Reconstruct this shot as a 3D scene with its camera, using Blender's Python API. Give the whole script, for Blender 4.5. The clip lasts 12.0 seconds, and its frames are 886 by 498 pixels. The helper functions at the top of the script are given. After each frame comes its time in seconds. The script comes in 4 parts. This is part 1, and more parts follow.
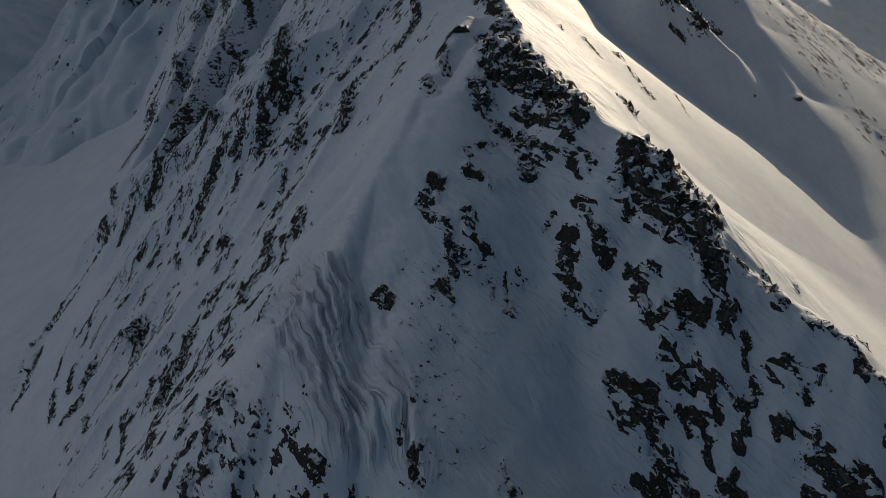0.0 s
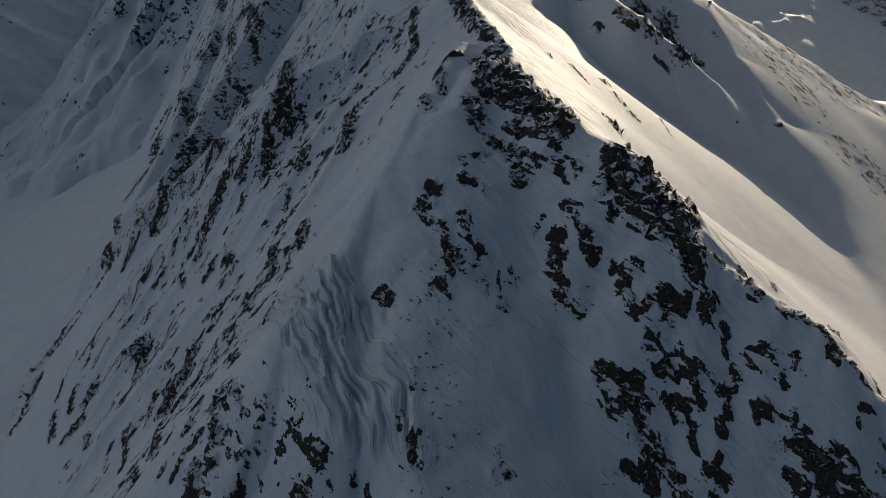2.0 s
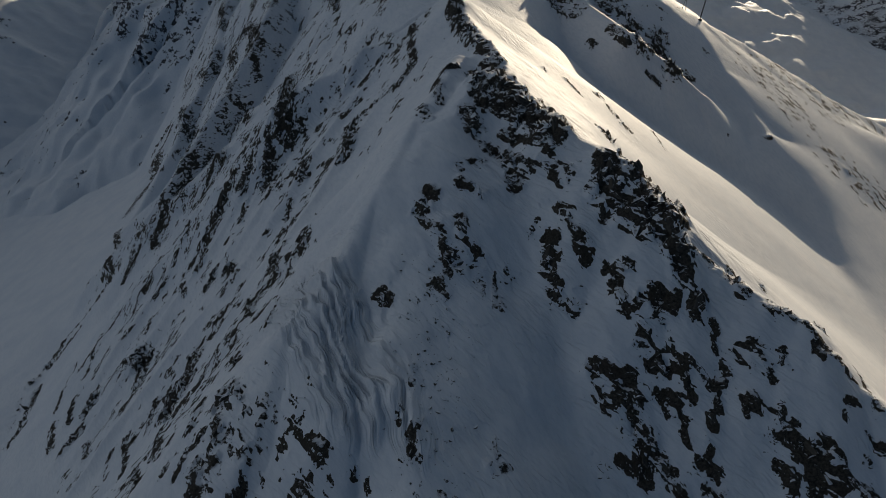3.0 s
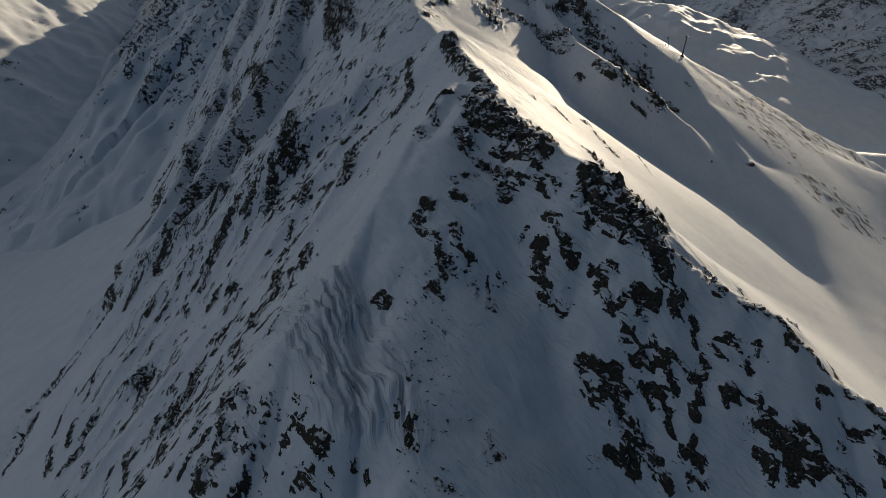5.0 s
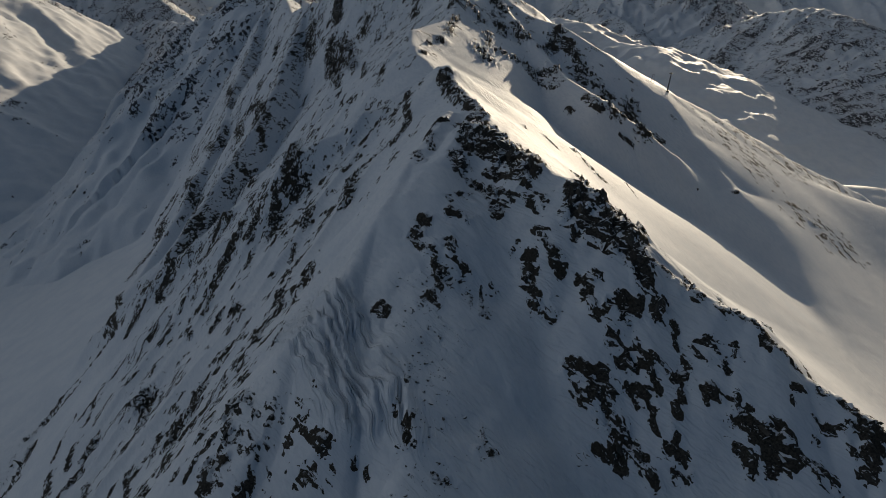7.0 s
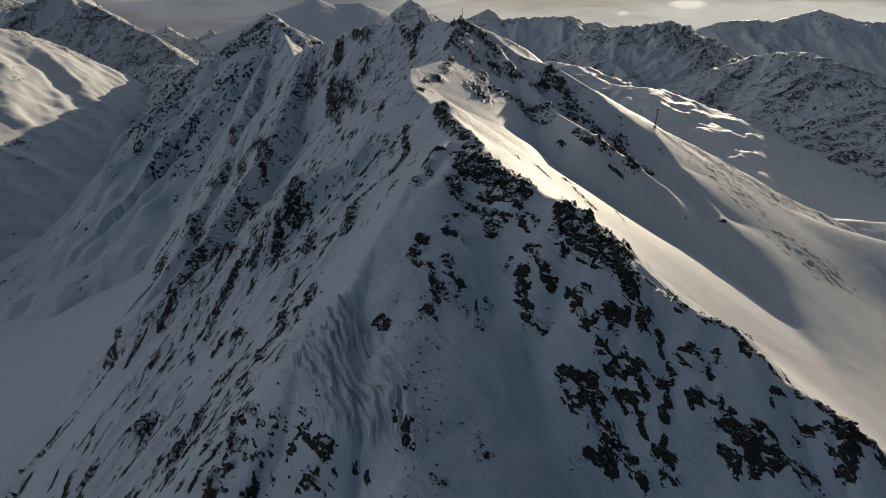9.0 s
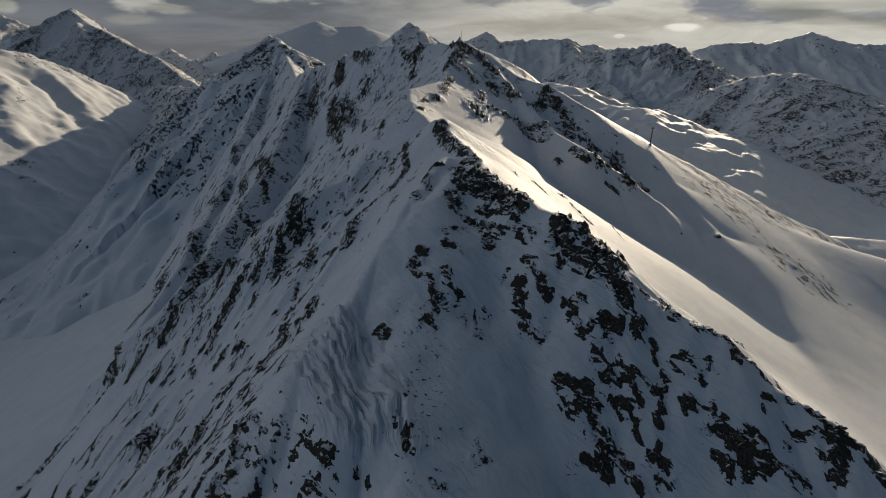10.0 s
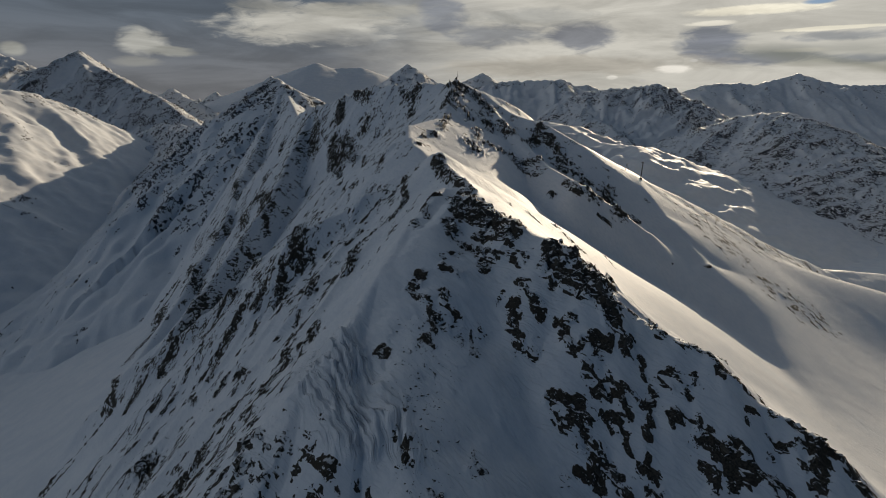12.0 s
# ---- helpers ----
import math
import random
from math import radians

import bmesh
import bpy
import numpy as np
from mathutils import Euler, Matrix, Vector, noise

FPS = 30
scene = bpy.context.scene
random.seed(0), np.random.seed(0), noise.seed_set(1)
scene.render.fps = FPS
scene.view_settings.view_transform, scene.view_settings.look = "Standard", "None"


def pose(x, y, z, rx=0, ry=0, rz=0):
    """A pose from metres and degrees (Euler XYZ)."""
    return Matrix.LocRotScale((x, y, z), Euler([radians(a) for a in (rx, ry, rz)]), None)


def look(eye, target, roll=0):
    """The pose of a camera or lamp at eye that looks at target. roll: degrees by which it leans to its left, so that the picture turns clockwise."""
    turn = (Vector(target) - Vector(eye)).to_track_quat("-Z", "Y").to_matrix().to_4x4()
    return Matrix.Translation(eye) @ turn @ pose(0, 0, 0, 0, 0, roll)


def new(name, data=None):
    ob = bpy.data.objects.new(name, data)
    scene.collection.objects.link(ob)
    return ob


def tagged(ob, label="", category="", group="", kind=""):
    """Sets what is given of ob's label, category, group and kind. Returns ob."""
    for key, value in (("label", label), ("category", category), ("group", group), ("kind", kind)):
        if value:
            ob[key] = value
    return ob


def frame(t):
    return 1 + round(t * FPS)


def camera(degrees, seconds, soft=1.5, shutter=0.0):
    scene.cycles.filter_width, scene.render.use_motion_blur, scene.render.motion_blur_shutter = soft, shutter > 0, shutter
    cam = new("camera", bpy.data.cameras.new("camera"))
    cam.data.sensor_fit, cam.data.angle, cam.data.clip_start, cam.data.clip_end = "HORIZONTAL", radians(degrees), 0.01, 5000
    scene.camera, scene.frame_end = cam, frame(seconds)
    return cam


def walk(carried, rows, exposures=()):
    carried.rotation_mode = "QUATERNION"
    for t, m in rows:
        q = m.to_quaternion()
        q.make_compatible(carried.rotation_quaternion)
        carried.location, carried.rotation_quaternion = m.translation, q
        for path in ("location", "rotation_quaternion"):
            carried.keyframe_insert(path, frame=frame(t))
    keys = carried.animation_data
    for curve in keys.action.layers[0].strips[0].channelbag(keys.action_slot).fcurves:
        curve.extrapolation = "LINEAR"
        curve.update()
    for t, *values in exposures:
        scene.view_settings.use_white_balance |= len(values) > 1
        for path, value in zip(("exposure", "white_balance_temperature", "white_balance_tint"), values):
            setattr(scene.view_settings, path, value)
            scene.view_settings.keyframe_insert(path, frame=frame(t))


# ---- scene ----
cam = camera(78.7, 12.0, soft=0.4)
PATH = [
    (0, (-0.359, 50.19, 320.715), (-0.376, 51.734, 319.443), 0.4),
    (0.5, (-0.206, 47.545, 320.354), (-0.221, 49.11, 319.108), 0.4),
    (1, (-0.074, 44.883, 319.926), (-0.087, 46.468, 318.706), 0.3),
    (1.5, (-0.007, 42.197, 319.441), (-0.019, 43.804, 318.25), 0.3),
    (2, (0.043, 39.52, 318.941), (0.032, 41.147, 317.778), 0.3),
    (2.5, (0.063, 36.911, 318.46), (0.056, 38.557, 317.324), 0.3),
    (3, (0.125, 34.337, 318.02), (0.121, 36.003, 316.912), 0.3),
    (5, (0.547, 23.557, 315.741), (0.553, 25.296, 314.754), 0.2),
    (5.5, (0.657, 20.851, 315.318), (0.664, 22.607, 314.361), 0.2),
    (6, (0.829, 18.204, 314.928), (0.839, 19.976, 314.001), 0.2),
    (6.5, (0.974, 15.613, 314.5), (0.986, 17.401, 313.603), 0.1),
    (7, (1.048, 13.042, 314.125), (1.062, 14.845, 313.26), 0.1),
    (9, (1.068, 3.198, 312.107), (1.092, 5.058, 311.372), 0.0),
    (9.5, (1.027, 0.838, 311.784), (1.052, 2.711, 311.082), 0.0),
    (10, (1.033, -1.477, 311.497), (1.06, 0.408, 310.829), -0.0),
    (10.5, (1.008, -3.722, 311.2), (1.038, -1.825, 310.565), -0.0),
    (11, (0.975, -5.963, 310.869), (1.008, -4.056, 310.266), -0.0),
    (11.5, (0.931, -8.156, 310.559), (0.966, -6.239, 309.989), -0.0),
    (12, (0.864, -10.323, 310.346), (0.901, -8.397, 309.807), -0.0),
]
walk(cam, [(t, look(eye, target, roll)) for t, eye, target, roll in PATH])


# ---- light ----
SUN_TURN, SUN_HEIGHT = 28.5, 14.3  # degrees from +y towards +x, and above the horizon
sun_way = Vector((math.sin(radians(SUN_TURN)) * math.cos(radians(SUN_HEIGHT)), math.cos(radians(SUN_TURN)) * math.cos(radians(SUN_HEIGHT)), math.sin(radians(SUN_HEIGHT))))
sun = new("sun", bpy.data.lights.new("sun", "SUN"))
sun.data.energy, sun.data.angle, sun.data.color = 3.7, radians(0.6), (1.0, 0.83, 0.61)
sun.matrix_world = look((0, 0, 900), Vector((0, 0, 900)) - sun_way)
scene.view_settings.exposure = 0.0

world = bpy.data.worlds.new("sky")
scene.world = world
world.use_nodes = True


class Nodes:
    """A short way to write node trees."""

    def __init__(self, tree):
        self.tree = tree
        tree.nodes.clear()

    def put(self, value, socket):
        if isinstance(value, bpy.types.NodeSocket):
            self.tree.links.new(value, socket)
        elif value is not None:
            socket.default_value = value

    def node(self, kind, ins=None, **settings):
        n = self.tree.nodes.new(kind)
        if "operation" in settings:
            n.operation = settings["operation"]
        if "data_type" in settings:
            n.data_type = settings["data_type"]
        if "interpolation_type" in settings:
            n.interpolation_type = settings["interpolation_type"]
        if "vector_type" in settings:
            n.vector_type = settings["vector_type"]
        if "attribute_name" in settings:
            n.attribute_name = settings["attribute_name"]
        for key, value in (ins or {}).items():
            self.put(value, n.inputs[key])
        return n

    def math(self, how, a, b=0.0, c=0.0, clamp=False):
        n = self.node("ShaderNodeMath", {0: a, 1: b, 2: c}, operation=how)
        n.use_clamp = clamp
        return n.outputs[0]

    def mix(self, f, a, b):
        n = self.node("ShaderNodeMix", data_type="RGBA")
        self.put(f, n.inputs[0]), self.put(a, n.inputs[6]), self.put(b, n.inputs[7])
        return n.outputs[2]

    def span(self, value, lo, hi, a=0.0, b=1.0):
        return self.node("ShaderNodeMapRange", {0: value, 1: lo, 2: hi, 3: a, 4: b}, interpolation_type="SMOOTHSTEP").outputs[0]

    def noise(self, where, scale, detail=4.0, rough=0.5, warp=0.0):
        return self.node("ShaderNodeTexNoise", {"Vector": where, "Scale": scale, "Detail": detail, "Roughness": rough, "Distortion": warp}).outputs[0]

    def stretch(self, where, scale=(1, 1, 1), turn=(0, 0, 0), move=(0, 0, 0)):
        return self.node("ShaderNodeMapping", {"Vector": where, "Scale": scale, "Rotation": turn, "Location": move}).outputs[0]


# single clouds: bearing and height in degrees, half width and half height, colour, density
CLOUDS = [(-11.5, 6.7, 8.4, 1.8, (0.52, 0.505, 0.455), 1.0), (-9.1, 5.7, 4.3, 0.72, (0.22, 0.225, 0.225), 0.7), (-6.8, 8.1, 6.5, 0.7, (0.36, 0.35, 0.31), 0.8),
          (-16.2, 8.3, 3.0, 0.57, (0.28, 0.28, 0.26), 0.8), (-26.5, 4.8, 2.0, 1.21, (0.43, 0.425, 0.39), 1.0), (-24.4, 4.0, 2.3, 0.43, (0.29, 0.29, 0.265), 0.9),
          (-27.0, 3.1, 2.0, 0.47, (0.24, 0.24, 0.225), 0.8), (-35.8, 3.8, 0.9, 0.55, (0.33, 0.33, 0.3), 0.9), (1.1, 7.7, 2.2, 1.72, (0.21, 0.225, 0.255), 0.85),
          (6.7, 5.9, 5.3, 1.14, (0.24, 0.25, 0.265), 0.85), (14.5, 5.7, 3.1, 1.42, (0.2, 0.21, 0.235), 0.9), (10.8, 7.5, 6.5, 0.8, (0.33, 0.33, 0.31), 0.7),
          (26.2, 4.9, 3.1, 1.48, (0.21, 0.225, 0.26), 0.95), (29.9, 3.4, 4.6, 0.61, (0.21, 0.225, 0.26), 0.95), (37.2, 3.1, 2.6, 0.48, (0.22, 0.235, 0.265), 0.9),
          (36.3, 4.9, 4.1, 0.39, (0.27, 0.28, 0.29), 0.85), (25.8, 6.4, 2.4, 0.23, (0.85, 0.8, 0.68), 0.9), (29.3, 7.3, 5.6, 0.4, (0.9, 0.84, 0.68), 0.85),
          (35.2, 5.5, 4.2, 0.17, (0.82, 0.77, 0.63), 0.9), (33.1, 3.9, 2.4, 0.18, (0.66, 0.62, 0.52), 0.8), (33.8, 7.6, 1.2, 0.21, (0.2, 0.3, 0.43), 0.9),
          (13.5, 3.0, 13.3, 0.95, (0.42, 0.39, 0.335), 0.8), (23.1, 2.6, 1.6, 0.4, (0.8, 0.76, 0.68), 1.0), (17.7, 1.9, 0.53, 0.21, (0.72, 0.69, 0.62), 1.0),
          (20.5, 1.6, 0.31, 0.13, (0.5, 0.48, 0.45), 0.9), (24.8, 3.3, 0.38, 0.15, (0.55, 0.53, 0.49), 0.9)]


def make_sky():
    n = Nodes(world.node_tree)
    way = n.node("ShaderNodeTexCoord").outputs["Generated"]
    heaven = n.node("ShaderNodeTexSky")
    heaven.sky_type, heaven.sun_disc, heaven.altitude = "NISHITA", False, 2800
    heaven.sun_elevation, heaven.sun_rotation = radians(SUN_HEIGHT), radians(SUN_TURN)
    clear = heaven.outputs[0]
    clear = n.node("ShaderNodeVectorMath", {0: clear, "Scale": 0.014}, operation="SCALE").outputs[0]
    xyz = n.node("ShaderNodeSeparateXYZ", {0: way}).outputs
    up = n.math("MAXIMUM", xyz[2], 0.0)
    # the clouds lie on a flat ceiling: directions are spread out towards the horizon
    low = n.math("ADD", up, 0.2)
    flat = n.node("ShaderNodeCombineXYZ", {0: n.math("DIVIDE", xyz[0], low), 1: n.math("DIVIDE", xyz[1], low), 2: 0.0}).outputs[0]
    deck = n.noise(n.stretch(flat, (0.16, 0.34, 1), (0, 0, -0.2)), 1.0, 3.0, 0.45, 0.5)
    thick = n.span(deck, 0.38, 0.62)
    toward = n.node("ShaderNodeVectorMath", {0: way, 1: tuple(sun_way)}, operation="DOT_PRODUCT").outputs["Value"]
    glow = n.math("POWER", n.span(toward, -0.25, 1.0), 2.1)
    pale = n.mix(glow, (0.017, 0.043, 0.083, 1), (0.66, 0.63, 0.54, 1))
    dark = n.mix(glow, (0.015, 0.037, 0.070, 1), (0.27, 0.285, 0.30, 1))
    cloud = n.mix(thick, pale, dark)
    bearing = n.math("MULTIPLY", n.math("ARCTAN2", xyz[0], xyz[1]), 180 / math.pi)
    rise = n.math("MULTIPLY", n.math("ARCSINE", xyz[2]), 180 / math.pi)
    wob = n.math("MULTIPLY", n.math("SUBTRACT", n.noise(n.node("ShaderNodeCombineXYZ", {0: n.math("MULTIPLY", bearing, 0.16), 1: n.math("MULTIPLY", rise, 0.62), 2: 0.0}).outputs[0], 1.0, 3.5, 0.5, 0.4), 0.5), 2.1)
    torn = n.math("MULTIPLY", n.math("SUBTRACT", n.noise(n.node("ShaderNodeCombineXYZ", {0: n.math("MULTIPLY", bearing, 0.45), 1: n.math("MULTIPLY", rise, 1.5), 2: 7.0}).outputs[0], 1.0, 6.0, 0.58, 0.8), 0.5), 2.6)
    silk = n.noise(n.node("ShaderNodeCombineXYZ", {0: n.math("MULTIPLY", bearing, 0.10), 1: n.math("MULTIPLY", rise, 0.55), 2: 3.0}).outputs[0], 1.0, 6.0, 0.6, 0.6)
    silk = n.span(silk, 0.3, 0.7, 0.80, 1.16)
    # a slate bank in the north-west that gives way to pale cloud below the sun
    haze = n.mix(n.span(rise, 0.0, 9.0), (0.165, 0.17, 0.18, 1), (0.105, 0.128, 0.158, 1))
    haze = n.mix(n.span(n.math("ADD", bearing, n.math("MULTIPLY", wob, 5.0)), -13.0, 11.0), haze, (0.53, 0.51, 0.455, 1))
    haze = n.node("ShaderNodeVectorMath", {0: haze, "Scale": silk}, operation="SCALE").outputs[0]
    cloud = n.mix(n.math("MULTIPLY", n.span(n.math("ABSOLUTE", bearing), 85.0, 55.0), n.span(rise, 20.0, 12.0)), cloud, haze)
    for b, r, wide, tall, tint, dense in CLOUDS:
        u = n.math("DIVIDE", n.math("SUBTRACT", bearing, b), wide)
        v = n.math("DIVIDE", n.math("SUBTRACT", rise, r), tall)
        gone = n.math("ADD", n.math("ADD", n.math("MULTIPLY", u, u), n.math("MULTIPLY", v, v)), n.math("ADD", n.math("MULTIPLY", wob, 1.0 if wide > 2.0 else 0.4), n.math("MULTIPLY", torn, 0.75 if wide > 1.2 else 0.35)))
        tinted = n.node("ShaderNodeVectorMath", {0: tint, "Scale": silk}, operation="SCALE").outputs[0]
        cloud = n.mix(n.span(gone, 1.4, 0.15, 0.0, dense), cloud, tinted)
    # unseen sky higher up, set to light the shaded slopes: dark blue, paler sunward
    high_sky = n.mix(glow, (0.010, 0.038, 0.086, 1), (0.33, 0.37, 0.41, 1))
    cloud = n.mix(n.span(up, 0.2, 0.40), cloud, high_sky)
    # an unseen bright patch added low in the west to light the west face
    west_fill = n.node("ShaderNodeVectorMath", {0: way, 1: (-0.935, 0.16, 0.315)}, operation="DOT_PRODUCT").outputs["Value"]
    clear_of = n.math("MAXIMUM", n.span(up, 0.2, 0.40), n.math("MULTIPLY", n.span(bearing, -46.0, -64.0), n.span(up, 0.0, 0.1)))
    cloud = n.mix(n.math("MULTIPLY", n.math("POWER", n.span(west_fill, 0.35, 1.0), 1.6), clear_of), cloud, (0.455, 0.505, 0.565, 1))
    cover = n.span(n.noise(n.stretch(flat, (0.3, 0.8, 1), (0, 0, 0.5), (3, 1, 0)), 1.0, 3.0), 0.22, 0.36)
    cover = n.math("MULTIPLY", cover, n.span(up, 0.26, 0.60, 1.0, 0.5))
    sky = n.mix(cover, clear, cloud)
    back = n.node("ShaderNodeBackground", {"Color": sky, "Strength": 1.0})
    out = n.node("ShaderNodeOutputWorld")
    n.tree.links.new(back.outputs[0], out.inputs[0])


make_sky()


# ---- materials ----
def snow_and_rock(name, relief=1.0, edge=1.0, rock_tint=(0.084, 0.073, 0.058), drawn=1.0):
    """Snow with rock where the mesh says so: its attribute rock is above 0.5. Its attribute drift says how far the wind has carved the snow.
    relief: height of the fine bumps; edge: how fine the rock's edges are; drawn: how far its splinters are drawn out."""
    m = bpy.data.materials.new(name)
    m.use_nodes = True
    n = Nodes(m.node_tree)
    at = n.node("ShaderNodeTexCoord").outputs["Object"]
    rock = n.node("ShaderNodeAttribute", attribute_name="rock").outputs["Fac"]
    drift = n.node("ShaderNodeAttribute", attribute_name="drift").outputs["Fac"]
    west = n.node("ShaderNodeAttribute", attribute_name="west").outputs["Fac"]
    # broken edges: small and large splinters, each with a level of its own, drawn out along the layers of the rock
    small = n.node("ShaderNodeVectorMath", {0: n.node("ShaderNodeTexNoise", {"Vector": at, "Scale": 1.2 * edge, "Detail": 3.0}).outputs["Color"], "Scale": 0.5 / edge}, operation="SCALE").outputs[0]
    bent = n.node("ShaderNodeVectorMath", {0: at, 1: small}, operation="ADD").outputs[0]
    layers_west = n.node("ShaderNodeMapping", {"Vector": bent, "Rotation": (0, 0, 0.88), "Scale": (1 + 1.8 * drawn, 1.25, 1 + 1.3 * drawn)}, vector_type="TEXTURE").outputs[0]
    layers_east = n.node("ShaderNodeMapping", {"Vector": bent, "Rotation": (0, 0, -0.78), "Scale": (1 + 2.4 * drawn, 1.0, 1 + 0.7 * drawn)}, vector_type="TEXTURE").outputs[0]
    def splinter(where, size, amount):
        cell = n.node("ShaderNodeTexVoronoi", {"Vector": where, "Scale": edge / size, "Randomness": 1.0}).outputs["Color"]
        return n.math("MULTIPLY", n.math("SUBTRACT", n.node("ShaderNodeSeparateXYZ", {0: cell}).outputs[0], 0.5), amount)
    ragged_west = n.math("ADD", splinter(layers_west, 1.5, 0.60), splinter(layers_west, 0.5, 0.46))
    ragged_east = n.math("ADD", splinter(layers_east, 1.8, 0.72), splinter(layers_east, 0.62, 0.40))
    which = n.node("ShaderNodeMix", data_type="FLOAT")
    n.put(west, which.inputs[0]), n.put(ragged_east, which.inputs[2]), n.put(ragged_west, which.inputs[3])
    ragged = n.math("ADD", which.outputs[0], n.math("MULTIPLY", n.math("SUBTRACT", n.noise(at, 0.5 * edge, 3.0, 0.55), 0.5), 0.45))
    mask = n.span(n.math("MULTIPLY_ADD", ragged, n.span(rock, 0.04, 0.30), rock), 0.49, 0.515)
    # snow lies on the flatter ledges of the rock
    up = n.node("ShaderNodeSeparateXYZ", {0: n.node("ShaderNodeNewGeometry").outputs["Normal"]}).outputs[2]
    ledge = n.span(n.math("ADD", up, n.math("MULTIPLY", n.noise(at, 1.3 * edge, 4.0, 0.6), 0.4)), 1.05, 1.12)
    mask = n.math("MULTIPLY", mask, n.math("SUBTRACT", 1.0, n.math("MULTIPLY", ledge, 0.9)))
    grain = n.noise(at, 1.8 * edge, 7.0, 0.68)
    broad = n.noise(at, 0.15 * edge, 3.0)
    stone = n.mix(n.span(grain, 0.3, 0.75), (*(0.4 * c for c in rock_tint), 1), (*(1.9 * c for c in rock_tint), 1))
    stone = n.mix(n.span(broad, 0.42, 0.7, 0.0, 0.7), stone, (0.066, 0.055, 0.041, 1))
    old = n.span(n.noise(at, 0.045, 5.0, 0.6), 0.35, 0.7)
    snow = n.mix(old, (0.84, 0.845, 0.85, 1), (0.76, 0.78, 0.805, 1))
    # crust patches a hand to a few metres long; ripple shading is put into their colour
    crust_tone = n.noise(n.node("ShaderNodeMapping", {"Vector": at, "Rotation": (0.3, 0, 0.45), "Scale": (1.0, 3.2, 2.0)}, vector_type="TEXTURE").outputs[0], 0.9, 6.0, 0.62, 0.15)
    snow = n.mix(n.span(crust_tone, 0.42, 0.68, 0.0, 0.4), snow, (0.64, 0.68, 0.72, 1))
    # low sharp-backed ridges of packed snow, aslant across the slope, and finer ripples between them
    long_way = n.node("ShaderNodeMapping", {"Vector": bent, "Rotation": (0, 0, -0.75), "Scale": (5.5, 1.0, 2.2)}, vector_type="TEXTURE").outputs[0]
    backs = n.span(n.math("ABSOLUTE", n.math("SUBTRACT", n.noise(long_way, 0.55, 2.5, 0.5, 0.3), 0.5)), 0.0, 0.11, 1.0, 0.0)
    ripples = n.math("ABSOLUTE", n.math("SUBTRACT", n.noise(long_way, 1.7, 2.5, 0.5, 0.3), 0.5))
    patchy = n.span(n.noise(at, 0.06, 3.0, 0.6), 0.36, 0.62, 0.25, 1.0)
    groove = n.node("ShaderNodeAttribute", attribute_name="ribs").outputs["Fac"]
    fine = n.noise(at, 2.6, 5.0, 0.65)
    cloth = n.node("ShaderNodeCombineXYZ", {0: n.node("ShaderNodeAttribute", attribute_name="fold_u").outputs["Fac"], 1: n.math("MULTIPLY", n.node("ShaderNodeAttribute", attribute_name="fold_v").outputs["Fac"], 0.09), 2: 0.0}).outputs[0]
    pleats = n.span(n.math("ABSOLUTE", n.math("SUBTRACT", n.noise(cloth, 0.42, 3.0, 0.55, 0.7), 0.5)), 0.0, 0.24, 1.0, 0.0)
    colour = n.mix(mask, snow, stone)
    carved = n.math("MULTIPLY", n.math("MULTIPLY", n.math("SUBTRACT", n.math("MULTIPLY", backs, 0.30), n.math("MULTIPLY", ripples, 0.55)), patchy), n.math("MULTIPLY", drift, n.math("SUBTRACT", 1.0, n.math("MULTIPLY", groove, 0.7))))
    carved = n.math("ADD", carved, n.math("MULTIPLY", n.math("MULTIPLY", pleats, groove), 0.7))
    height = n.math("MULTIPLY", n.math("ADD", carved, n.math("MULTIPLY", fine, n.math("MULTIPLY", drift, 0.16))), relief)
    height = n.math("ADD", height, n.math("MULTIPLY", mask, n.math("ADD", 0.2, n.math("MULTIPLY", grain, 1.1 / edge))))
    bump = n.node("ShaderNodeBump", {"Height": height, "Distance": 1.0, "Strength": 1.0}).outputs[0]
    shader = n.node("ShaderNodeBsdfPrincipled", {"Base Color": colour, "Roughness": n.math("ADD", 0.62, n.math("MULTIPLY", mask, 0.25)), "Normal": bump})
    shader.inputs["Specular IOR Level"].default_value = 0.25
    out = n.node("ShaderNodeOutputMaterial")
    n.tree.links.new(shader.outputs[0], out.inputs[0])
    return m


SLOPE = snow_and_rock("ridge snow")
# distance haze is put into the rock tints: paler and bluer farther off
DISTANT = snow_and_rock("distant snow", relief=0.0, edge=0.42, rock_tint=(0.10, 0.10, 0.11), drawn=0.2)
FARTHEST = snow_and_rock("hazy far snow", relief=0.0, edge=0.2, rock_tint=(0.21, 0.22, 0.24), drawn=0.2)


